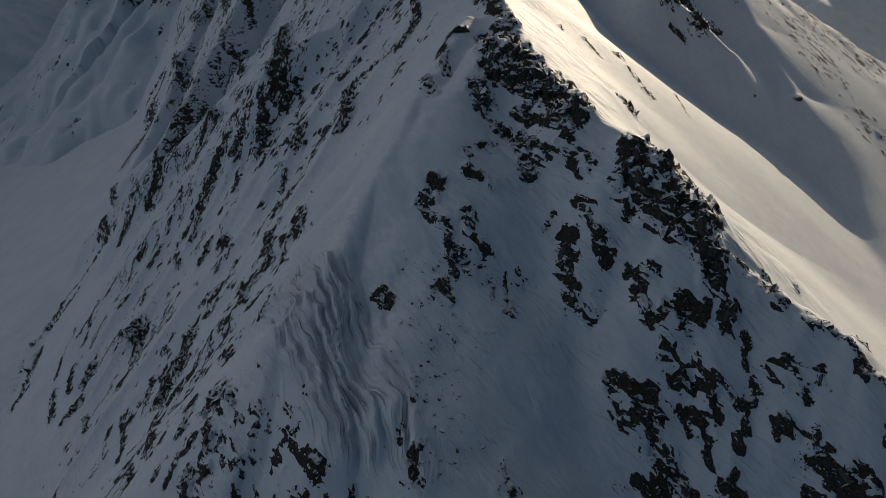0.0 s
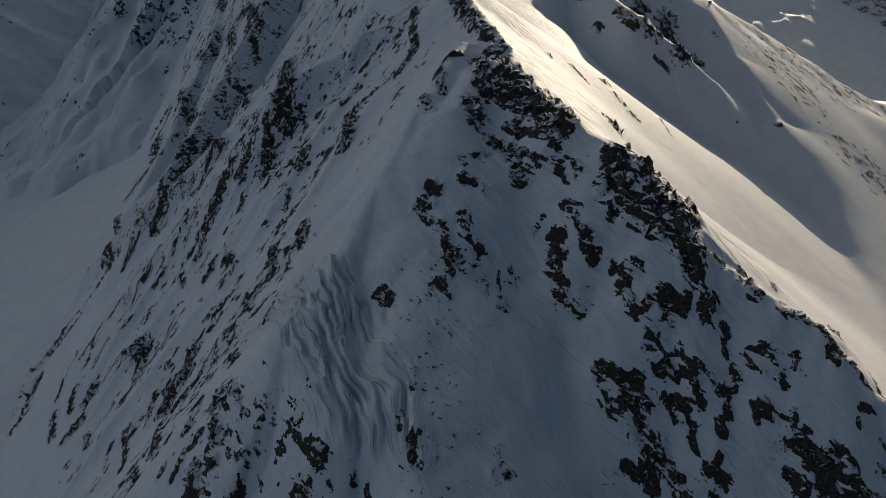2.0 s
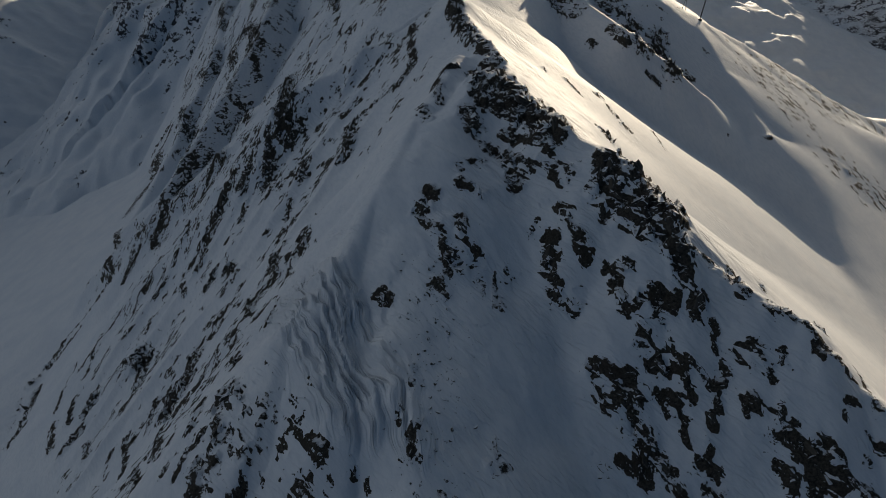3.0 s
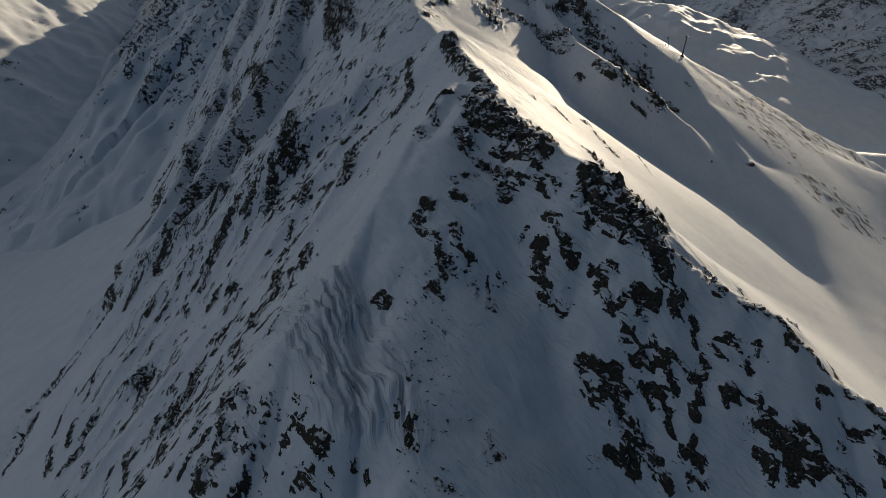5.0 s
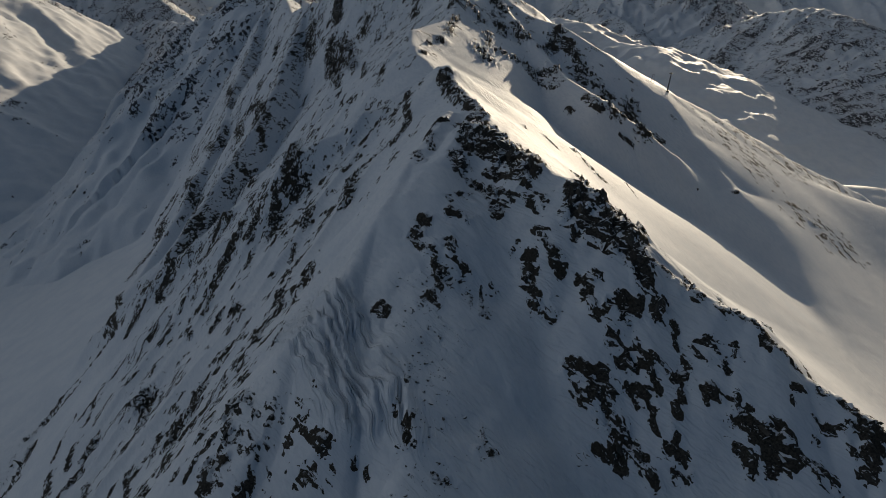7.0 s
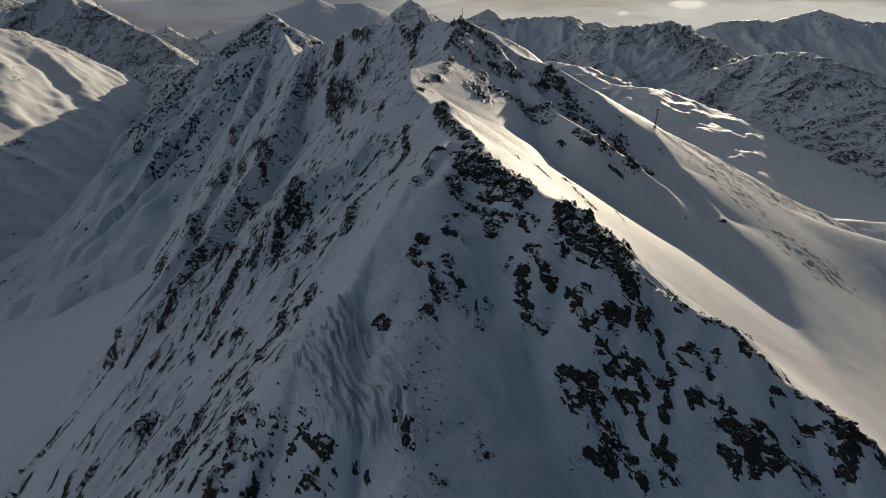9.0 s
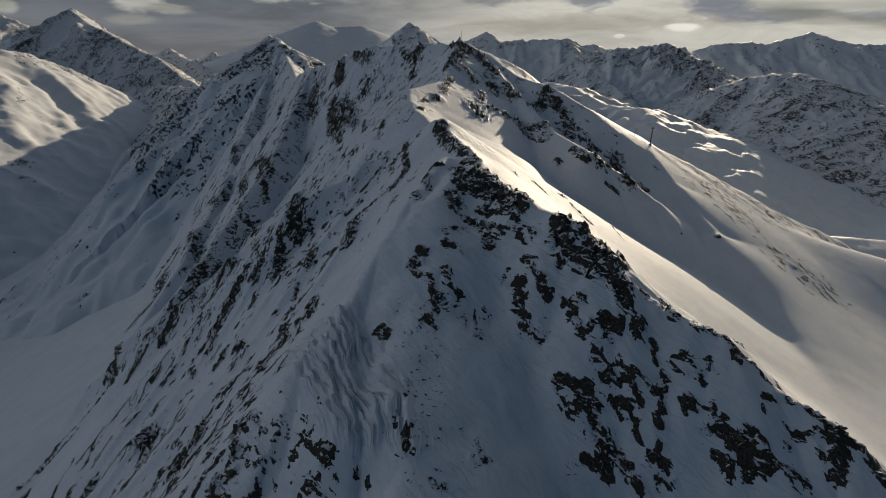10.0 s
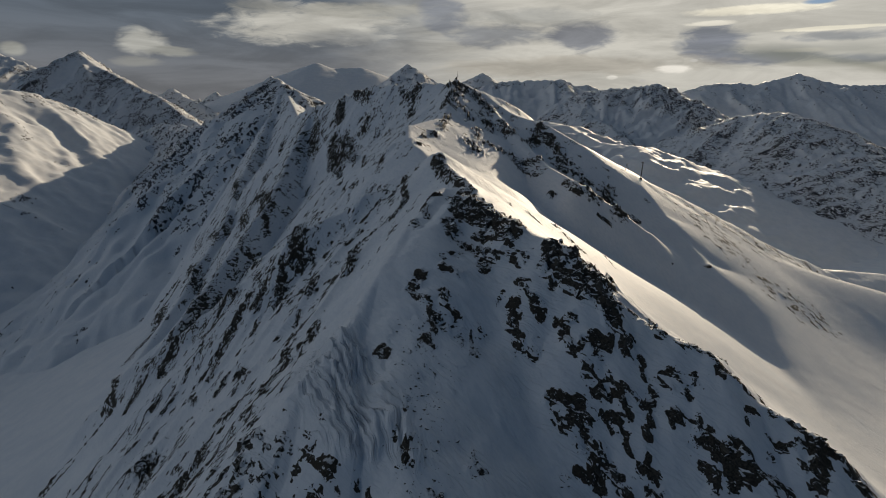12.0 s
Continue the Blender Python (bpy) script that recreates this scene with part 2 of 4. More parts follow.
def rock_material():
    m = bpy.data.materials.new("bare rock")
    m.use_nodes = True
    n = Nodes(m.node_tree)
    at = n.node("ShaderNodeTexCoord").outputs["Object"]
    own = n.node("ShaderNodeObjectInfo").outputs["Random"]
    grain = n.noise(at, 2.5, 6.0, 0.65)
    stone = n.mix(n.span(grain, 0.3, 0.75), (0.034, 0.031, 0.027, 1), (0.135, 0.122, 0.102, 1))
    stone = n.mix(n.math("MULTIPLY", own, 0.6), stone, (0.075, 0.060, 0.040, 1))
    up = n.node("ShaderNodeSeparateXYZ", {0: n.node("ShaderNodeNewGeometry").outputs["Normal"]}).outputs[2]
    lid = n.span(n.math("ADD", up, n.math("MULTIPLY", n.noise(at, 1.5, 4.0, 0.6), 0.5)), 1.00, 1.10)
    colour = n.mix(lid, stone, (0.78, 0.795, 0.815, 1))
    bump = n.node("ShaderNodeBump", {"Height": grain, "Distance": 0.5, "Strength": 0.8}).outputs[0]
    shader = n.node("ShaderNodeBsdfPrincipled", {"Base Color": colour, "Roughness": 0.85, "Normal": bump})
    out = n.node("ShaderNodeOutputMaterial")
    n.tree.links.new(shader.outputs[0], out.inputs[0])
    return m


ROCK = rock_material()


# ---- terrain shape ----
GRAD = np.array([(math.cos(a), math.sin(a)) for a in np.linspace(0, 2 * math.pi, 16, endpoint=False)])


def grad_noise(x, y, seed=0):
    """Gradient noise on arrays, about -1 to 1, one cell per unit."""
    xi, yi = np.floor(x), np.floor(y)
    fx, fy = x - xi, y - yi
    xi, yi = xi.astype(np.int64), yi.astype(np.int64)

    def corner(dx, dy):
        h = ((xi + dx) * 374761393 + (yi + dy) * 668265263 + seed * 974711) & 0xFFFFFFFF
        h = ((h ^ (h >> 13)) * 1274126177) & 0xFFFFFFFF
        g = GRAD[((h ^ (h >> 16)) >> 4) & 15]
        return g[..., 0] * (fx - dx) + g[..., 1] * (fy - dy)

    u, v = fx * fx * fx * (fx * (fx * 6 - 15) + 10), fy * fy * fy * (fy * (fy * 6 - 15) + 10)
    a, b, c, d = corner(0, 0), corner(1, 0), corner(0, 1), corner(1, 1)
    return 1.5 * ((a * (1 - u) + b * u) * (1 - v) + (c * (1 - u) + d * u) * v)


def fbm(x, y, octaves=4, seed=0, gain=0.5):
    total, amp = 0.0, 1.0
    for n in range(octaves):
        total = total + amp * grad_noise(x * 2 ** n + 17.3 * n, y * 2 ** n - 9.1 * n, seed + n)
        amp *= gain
    return total


def crags(x, y, octaves=4, seed=0):
    """Ridged noise, 0 to about 1, sharp on top."""
    total, amp = 0.0, 0.5
    for n in range(octaves):
        total = total + amp * (1 - np.abs(grad_noise(x * 2.1 ** n, y * 2.1 ** n, seed + 31 * n))) ** 2
        amp *= 0.5
    return total


def shards(x, y, seed=0):
    """Broken rock: flat facets, each tilted its own way, about one across and -0.5 to 0.5 high."""
    xi, yi = np.floor(x).astype(np.int64), np.floor(y).astype(np.int64)
    best, high = np.full(x.shape, 1e9), np.zeros(x.shape)
    for i in (-1, 0, 1):
        for j in (-1, 0, 1):
            h = ((xi + i) * 374761393 + (yi + j) * 668265263 + seed * 974711) & 0xFFFFFFFF
            h = ((h ^ (h >> 13)) * 1274126177) & 0xFFFFFFFF
            h = h ^ (h >> 16)
            px, py = xi + i + (h & 255) / 255.0, yi + j + ((h >> 8) & 255) / 255.0
            tx, ty, up = ((h >> 16) & 31) / 15.5 - 1, ((h >> 21) & 31) / 15.5 - 1, ((h >> 26) & 31) / 31.0 - 0.5
            dx, dy = x - px, y - py
            d = np.abs(dx + 0.35 * dy) + np.abs(dy - 0.35 * dx)
            near = d < best
            best, high = np.where(near, d, best), np.where(near, 0.8 * up + 0.8 * (tx * dx + ty * dy), high)
    return high


def smax(a, b, k):
    """The higher of two heights, blended over about k metres."""
    return 0.5 * (a + b + np.sqrt((a - b) ** 2 + k * k))


def along(x, y, spine, length=False):
    """Distance from a spine in plan, the side (positive to the left of its direction), its height there and, if asked, how far along it that is."""
    best, side, top, run, done = np.full(x.shape, 1e18), np.zeros(x.shape), np.zeros(x.shape), np.zeros(x.shape), 0.0
    for (ax, ay, az), (bx, by, bz) in zip(spine[:-1], spine[1:]):
        dx, dy = bx - ax, by - ay
        size = math.hypot(dx, dy)
        f = np.clip(((x - ax) * dx + (y - ay) * dy) / (size * size), 0, 1)
        ox, oy = x - ax - f * dx, y - ay - f * dy
        d2 = ox * ox + oy * oy
        near = d2 < best
        best = np.where(near, d2, best)
        side = np.where(near, (dx * (y - ay) - dy * (x - ax)) / size, side)
        top = np.where(near, az + f * (bz - az), top)
        run = np.where(near, done + f * size, run)
        done += size
    return (np.sqrt(best), side, top, run) if length else (np.sqrt(best), side, top)


def ridge(x, y, spine, left, right, cap=2.0, steep=1.1):
    """A ridge with a crest rounded over cap metres. left, right: the slope on each side, and how far it goes before it steepens."""
    best = np.full(x.shape, -1e9)
    for a, b in zip(spine[:-1], spine[1:]):
        d, side, top = along(x, y, (a, b))
        f = 0.5 + 0.5 * np.clip(side / (d + 1e-6) * 1.5, -1, 1) * np.minimum(d / 6.0, 1.0)
        slope = right[0] + (left[0] - right[0]) * f
        reach = right[1] + (left[1] - right[1]) * f
        over = d - reach
        over = 0.5 * (over + np.sqrt(over * over + 64.0))
        best = np.maximum(best, top - slope * (np.sqrt(d * d + cap * cap) - cap) - np.maximum(steep - slope, 0) * over)
    return best


CREST = [(24, 500, 321), (13, 440, 299), (3, 405, 293), (-16, 365, 288.8), (-13, 330, 281.6), (0, 300, 275.4),
    (4, 280, 279), (5, 262, 281)]
CREST_END = [(5, 262, 281), (9, 240, 278.5), (14, 214, 277), (17, 192, 272.5), (24, 174, 268), (30, 164, 267.3)]
EAST_RIB = [(28, 164, 267.6), (39, 152, 266.8), (48, 140, 261.5), (56, 131, 250.5), (59.3, 127, 250), (66, 122, 248.3),
    (71.8, 117, 245.3), (74.4, 113, 242.5), (82, 107.5, 236), (87.6, 102, 233.5), (93.7, 96, 230), (108, 84, 216), (128, 62, 195), (180, 5, 150)]
CREST_HIGH = [(24, 500, 321), (13, 440, 299), (3, 405, 293), (-16, 365, 288.8), (-13, 330, 281.6), (-6, 315, 278)]
SUMMIT_RIB = [(50, 470, 303), (66, 410, 280), (80, 362, 264), (93, 332, 257.5), (116, 322, 242.5), (134, 312, 229)]
CENTRE_RIB = [(10, 190, 275.1), (0, 172, 265.1), (-2, 144, 249.7), (-7, 128, 240.9),
    (-6, 114, 235), (-5, 100, 227.7), (0, 88, 221.9), (4, 60, 197), (10, -20, 140)]
ARETE = [(5, 207, 275), (-6, 180, 266.4), (-14, 161, 256), (-25, 141, 243),
    (-36, 132, 231.5), (-50, 120, 217), (-60, 90, 190.1), (-70, 20, 140)]
SUMMIT_WEST = [(24, 500, 321), (-10, 545, 323.2), (-72, 620, 321.6),
    (-111, 660, 307.2), (-165, 705, 292), (-190, 790, 280), (-263, 1000, 325)]
SPUR = [(24, 503, 318.3), (45, 492, 309.9), (82, 446, 292.3), (113, 407, 276.7), (157, 388, 249.3),
    (188, 396, 236.5), (221, 405, 221.1), (282, 422, 192.5), (349, 440, 163), (439, 460, 112), (600, 500, 20)]
WEST_RIBS = [[(0, 285, 276), (-40, 280, 256), (-75, 270, 237), (-105, 262, 202), (-150, 252, 150)],
             [(-12, 335, 282), (-80, 335, 226), (-176, 321, 150), (-240, 335, 96)],
             [(-150, 690, 294), (-156, 600, 252), (-156, 507, 213), (-172, 430, 178), (-190, 364, 147), (-225, 330, 100), (-250, 300, 58)],
             [(-470, 1190, 205), (-455, 1020, 158), (-425, 905, 112), (-385, 800, 66), (-350, 690, 20)],
             [(-263, 985, 322), (-262, 850, 258), (-255, 720, 205), (-246, 614, 165), (-262, 520, 108), (-285, 450, 62)],
             [(-14, 365, 287), (-90, 400, 225), (-170, 430, 160), (-270, 432, 78)]]
SPUR_NOSE = [(150, 388, 250), (158, 345, 231), (169, 306, 211)]
CORNICES = [[(-18.5, 296, 269.5), (-5, 302, 275)], [(-23.6, 344, 284), (-4, 338, 282)], [(-18, 376, 289), (2, 372, 291)], [(-11.7, 398, 292), (7, 400, 295)]]
BENCH = [(420, 655, 70), (496, 640, 98), (541, 640, 96), (593, 640, 90), (696, 640, 79), (900, 640, 60)]
SLOPES = {"crest": ((0.62, 220), (0.92, 400)),
          "crest_high": ((0.40, 62), (0.92, 400)),
          "crest_end": ((0.74, 300), (0.92, 400)),
          "summit_rib": ((0.95, 90), (0.9, 90)),
          "summit_west": ((1.25, 400), (0.701, 400)),
          "spur": ((0.592, 193), (0.66, 107)),
          "spur_nose": ((0.58, 40), (0.52, 40)),
          "arete": ((0.46, 31), (1.1, 400)),
          "centre_rib": ((0.402, 34), (0.458, 6)),
          "east_rib": ((0.86, 146), (0.9, 12))}


def base_height(x, y):
    # the western valley: a shoulder under the face that dips west, and a trough that rises again to the north wall
    shoulder = 64 + 0.05 * np.clip(y - 330, -300, 200) - 0.5 * smax(-x - 262, 0 * x, 20)
    trough = -9 + 0.25 * np.clip(x + 506, -500, 300) + 0.16 * np.clip(y - 880, -900, 900)
    west = smax(smax(shoulder, trough, 30), -190 + 0 * x, 30)
    east = 62 - 0.5 * np.clip(y - 520, 0, 350)
    f = np.clip((x + 100) / 400, 0, 1)
    low = west + (east - west) * f * f * (3 - 2 * f)
    return low - 0.55 * np.clip(20 - y, 0, 400)


def bowl(x, y):
    """The snow bowl east of the crest: flat below, steeper towards its head."""
    up = 0.5 * (y - 274)
    up = smax(up, 0.12 * (y - 262), 12)
    edge = 1.4 * (smax(78 - x, 0 * x, 12) + smax(y - 372, 0 * x, 12))
    return 175 - 0.28 * (x - 165) + up - edge


def spur_flank(x, y):
    """The open slope under the spur that falls away to the south-east."""
    return 236 - 0.50 * (x - 188) - 0.365 * (396 - y) - 1.2 * smax(182 - x, 0 * x, 8) - smax(y - 398, 0 * x, 6)


def smooth_height(x, y):
    h = smax(base_height(x, y), bowl(x, y), 6)
    h = smax(h, ridge(x, y, CREST, *SLOPES["crest"]), 4)
    h = smax(h, ridge(x, y, CREST_END, *SLOPES["crest_end"]), 5)
    h = smax(h, ridge(x, y, CREST_HIGH, *SLOPES["crest_high"], 2.0, 0.95), 3)
    h = smax(h, ridge(x, y, SUMMIT_RIB, *SLOPES["summit_rib"]), 3)
    h = smax(h, ridge(x, y, SUMMIT_WEST, *SLOPES["summit_west"]), 6)
    h = smax(h, ridge(x, y, SPUR, *SLOPES["spur"]), 4)
    h = smax(h, spur_flank(x, y), 5)
    h = smax(h, ridge(x, y, SPUR_NOSE, *SLOPES["spur_nose"]), 6)
    h = smax(h, ridge(x, y, ARETE, *SLOPES["arete"]), 2)
    h = smax(h, ridge(x, y, CENTRE_RIB, *SLOPES["centre_rib"]), 3)
    h = smax(h, ridge(x, y, EAST_RIB, *SLOPES["east_rib"]), 3)
    for rib in WEST_RIBS:
        h = smax(h, ridge(x, y, rib, (1.35, 150), (1.3, 150), 3.0, 1.4), 5)
    for lip in CORNICES:
        h = smax(h, ridge(x, y, lip, (0.5, 7), (0.5, 7), 0.6, 1.4), 1.0)
    return smax(h, ridge(x, y, BENCH, (0.3, 200), (0.35, 200)), 6)
# ---- end of terrain shape ----


# ---- the ridge and its valleys: one sheet ----
def graded(lo, hi, fine_lo, fine_hi, step, growth):
    """Grid lines from lo to hi: step apart between fine_lo and fine_hi, and wider with the distance from there."""
    lines = list(np.arange(fine_lo, fine_hi, step))
    gap, at = step, fine_hi
    while at < hi:
        lines.append(at)
        gap = step + growth * (at - fine_hi)
        at += gap
    lines.append(hi)
    at = fine_lo
    while at > lo:
        at -= step + growth * (fine_lo - at)
        lines.insert(0, max(at, lo))
    return np.array(lines)


def sheet(name, xs, ys, heights, rock, material, floor=None, drift=None, ribs=None, west=None, fold_u=None, fold_v=None):
    """A mesh of quads over the lines xs and ys. With floor: only where the height is above it."""
    rows, cols = len(ys), len(xs)
    gx, gy = np.meshgrid(xs, ys)
    co = np.stack([gx, gy, heights], -1).reshape(-1, 3)
    a = (np.arange(rows - 1)[:, None] * cols + np.arange(cols - 1)[None, :])
    quads = np.stack([a, a + 1, a + 1 + cols, a + cols], -1).reshape(-1, 4)
    attr = rock.reshape(-1)
    if floor is not None:
        keep = (heights > floor).reshape(-1)[quads].any(1)
        quads = quads[keep]
        used = np.unique(quads)
        where = np.zeros(len(co), np.int64)
        where[used] = np.arange(len(used))
        co, attr, quads = co[used], attr[used], where[quads]
    me = bpy.data.meshes.new(name)
    me.vertices.add(len(co))
    me.vertices.foreach_set("co", co.astype(np.float32).ravel())
    me.loops.add(quads.size)
    me.loops.foreach_set("vertex_index", quads.astype(np.int32).ravel())
    me.polygons.add(len(quads))
    me.polygons.foreach_set("loop_start", np.arange(0, quads.size, 4, dtype=np.int32))
    me.polygons.foreach_set("use_smooth", np.ones(len(quads), bool))
    me.update(calc_edges=True)
    me.attributes.new("rock", "FLOAT", "POINT").data.foreach_set("value", attr.astype(np.float32))
    for key, field in (("drift", drift), ("ribs", ribs), ("west", west), ("fold_u", fold_u), ("fold_v", fold_v)):
        if field is not None:
            me.attributes.new(key, "FLOAT", "POINT").data.foreach_set("value", field.reshape(-1).astype(np.float32))
    me.materials.append(material)
    return new(name, me)


def blob(x, y, cx, cy, along_x, along_y, turn=0.0):
    c, s = math.cos(radians(turn)), math.sin(radians(turn))
    u, v = (x - cx) * c + (y - cy) * s, (y - cy) * c - (x - cx) * s
    return np.exp(-(u / along_x) ** 2 - (v / along_y) ** 2)


def step(a, lo, hi):
    f = np.clip((a - lo) / (hi - lo), 0, 1)
    return f * f * (3 - 2 * f)


def rockiness(x, y, h):
    """Where rock comes through the snow, by the build of the mountain: about 0 in clean snow, above 0.5 on rock."""
    on, d = west_side(x, y, h)
    u, v = 0.64 * y - 0.77 * x, 0.64 * x + 0.77 * y
    chain = (1 - np.abs(grad_noise(u / 22.0, v / 150.0, 51))) ** 3
    value = on * (-0.14 + 0.50 * chain + 0.40 * fbm(x / 7.0, y / 7.0, 4, 11, 0.6) + 0.22 * fbm(x / 40.0, y / 40.0, 2, 5)) * step(d, 5, 26)
    high = step(h, 245, 262) * step(y + 0.4 * x, 370, 400) * step(720 - y, 0, 60) * (0.14 + 0.40 * fbm(x / 12.0, y / 9.0, 5, 41, 0.68) + 0.2 * fbm(x / 60.0, y / 60.0, 2, 42))
    for rib in WEST_RIBS:
        d, _, _ = along(x, y, rib)
        value = np.maximum(value, np.exp(-(d / 26.0) ** 2) * (0.24 + 0.42 * fbm(x / 9.0, y / 12.0, 4, 13, 0.65)) * step(h, 60, 110))
    spur = np.maximum(np.maximum(blob(x, y, 265, 400, 95, 40, 15), 0.95 * blob(x, y, 195, 352, 22, 34, 20)), 0.9 * blob(x, y, 228, 305, 36, 20, -25)) * (0.35 + 0.50 * fbm(x / 7.0, y / 5.0, 4, 43, 0.7))
    east = blob(x, y, 68, 116, 40, 36, -40) * (-0.05 + 0.42 * fbm((x + 0.5 * y) / 3.5, (y - 0.5 * x) / 7.0, 4, 44, 0.65))
    low = np.maximum(blob(x, y, -46, 110, 14, 17, 25), 0.95 * blob(x, y, -29, 104, 7, 14, 15)) * (0.43 + 0.52 * fbm((x + 0.3 * y) / 3.0, (y - 0.3 * x) / 4.5, 4, 45, 0.65))
    return np.clip(np.maximum(np.maximum(np.maximum(value, high), np.maximum(spur, east)), low), 0, 1)


def west_side(x, y, h):
    """1 on the steep face west of the crest and the arete, 0 elsewhere."""
    d_crest, side, _ = along(x, y, CREST + CREST_END[1:])
    d_arete, side_a, _ = along(x, y, ARETE)
    on = step(-side, 0, 3) * step(-side_a, 0, 3) * step(h + 14 * grad_noise(x / 50.0, y / 50.0, 77), 96, 126) * step(y, 40, 90)
    return on, np.minimum(d_crest, d_arete)


def flutes(x, y):
    """Ribs and gullies that run aslant down the west face."""
    u, v = 0.64 * y - 0.77 * x, 0.64 * x + 0.77 * y
    return (1 - np.abs(grad_noise(u / 24.0, v / 130.0, 51))) ** 2 + 0.2 * (1 - np.abs(grad_noise(u / 10.0, v / 60.0, 52))) ** 2


def full_height(x, y):
    h = smooth_height(x, y)
    on, d = west_side(x, y, h)
    calm = 1 - 0.85 * step(x - 0.62 * (200 - y), 40, 75) * step(430 - y, 0, 60)
    lift = (fbm(x / 45.0, y / 45.0, 3, 3) * 2.0 * step(h, 40, 120) + fbm(x / 11.0, y / 11.0, 3, 8) * 0.45) * calm
    return h + lift + on * step(d, 8, 50) * (flutes(x, y) - 0.65) * 4.0


# Bands of bare rock: the two ends of each in plan, how wide it is, and how much of it is bare.
OUTCROPS = {}
OUTCROPS["crest_wall"] = [
    (16, 186.5, 27.6, 163.5, 6, 1), (12.9, 179.6, 25.1, 167.1, 3.4, 0.95), (9.4, 198.1, 10.4, 179.1, 4.6, 0.9), (6.8, 177, 8.3, 170.5, 3.7, 0.85),
    (15.8, 169.5, 27.7, 157.6, 2.6, 0.85), (11.5, 166.2, 20.1, 155.2, 3.2, 0.95), (21.5, 162.5, 26.3, 157.4, 3.1, 0.85), (19.5, 157.5, 26.6, 153.2, 1.8, 0.7),
    (4, 157.3, 10.4, 160.5, 2.5, 0.6), (3.9, 151.9, 9.2, 150, 2.7, 0.55), (16.4, 155.1, 17.3, 151.6, 2.8, 0.9), (28.7, 152.9, 29.7, 149.8, 2.4, 0.6),
    (25.7, 152, 27.5, 148.4, 1.5, 0.7),
]
OUTCROPS["west_shoulder"] = [
    (-2.9, 197.6, -1.2, 183.9, 2.6, 0.8), (-7.1, 184.9, -4.5, 176.1, 2.5, 0.75), (-1, 200.8, 3.8, 200.3, 2.3, 0.8), (-17.5, 236, -11.9, 243.5, 2.9, 0.7),
    (-3.6, 150.4, -5.1, 147, 3.6, 0.8), (-4.2, 144.6, -1.3, 142.3, 2.2, 0.7), (3.8, 142.8, 4.2, 140.8, 2.6, 1), (-0.2, 140.2, -0.2, 138.5, 2, 0.9),
    (1.6, 136.5, 6.9, 135.8, 4, 0.55), (0.9, 133.3, 1.2, 132.8, 1.7, 0.9), (-1.2, 130.8, 0.6, 129.2, 2.5, 0.5), (-3.5, 130.2, -2.9, 128.8, 1.2, 0.8),
    (-36.6, 231.7, -38.1, 221.9, 2.3, 0.9), (-15.1, 132.4, -12.9, 130.3, 2.3, 0.85),
]
OUTCROPS["face_rocks"] = [
    (7.7, 132.6, 9, 131.9, 1.7, 0.8), (8.9, 130.2, 8.9, 128.9, 0.8, 0.8), (11.8, 133.9, 11.4, 126.5, 0.8, 0.8), (13, 128.8, 13.1, 126.4, 1.4, 0.5),
    (14.5, 134.9, 14.3, 133.2, 2, 0.4), (21.7, 143.4, 19.6, 141.1, 1.3, 0.7), (23.8, 138.3, 24.3, 135.2, 3.7, 0.95), (22.9, 135, 23.2, 134.6, 1.4, 0.8),
    (24.8, 133.7, 24.7, 131.2, 1.6, 0.85), (24.8, 129.8, 24.9, 128.7, 2.5, 1), (29.8, 137.6, 31.8, 133.3, 2.4, 0.95), (28.1, 140.8, 29.8, 137.2, 1.2, 0.9),
    (26.6, 143.5, 28.8, 141, 2.3, 0.85), (27.6, 127.3, 28.8, 125.9, 1.9, 0.6), (29.9, 126.8, 30, 126, 1.1, 0.7),
]
OUTCROPS["east_cliffs"] = [
    (37.4, 150.2, 35.7, 145, 3, 0.95), (32.7, 145.4, 34.6, 143.5, 2.4, 0.8), (38, 143.4, 46.1, 136.5, 5.5, 0.75), (52.3, 167, 53.3, 139.3, 2.9, 1),
    (46.6, 138.7, 50.1, 128.6, 4.4, 0.95), (48.2, 133, 51.2, 126.3, 2.8, 0.95), (35.2, 140.9, 35.8, 139.2, 1.7, 0.9), (39.9, 138.1, 44.4, 133.9, 3.5, 0.8),
    (53.3, 131, 58.5, 129.6, 1.1, 0.9), (36.4, 130.5, 40, 129.2, 2.6, 0.85), (36.8, 128.6, 38, 123.9, 2.5, 0.6), (41, 123, 47.9, 122.5, 2.8, 0.75),
    (43.7, 124.7, 46.8, 123.5, 2.5, 0.8), (38.3, 122.5, 39.7, 121.8, 1.3, 0.9), (43.8, 121.2, 46.6, 121.2, 2.2, 0.8),
]
OUTCROPS["east_cliffs_b"] = [
    (41.3, 119.3, 42, 117.9, 1.9, 0.5),
]
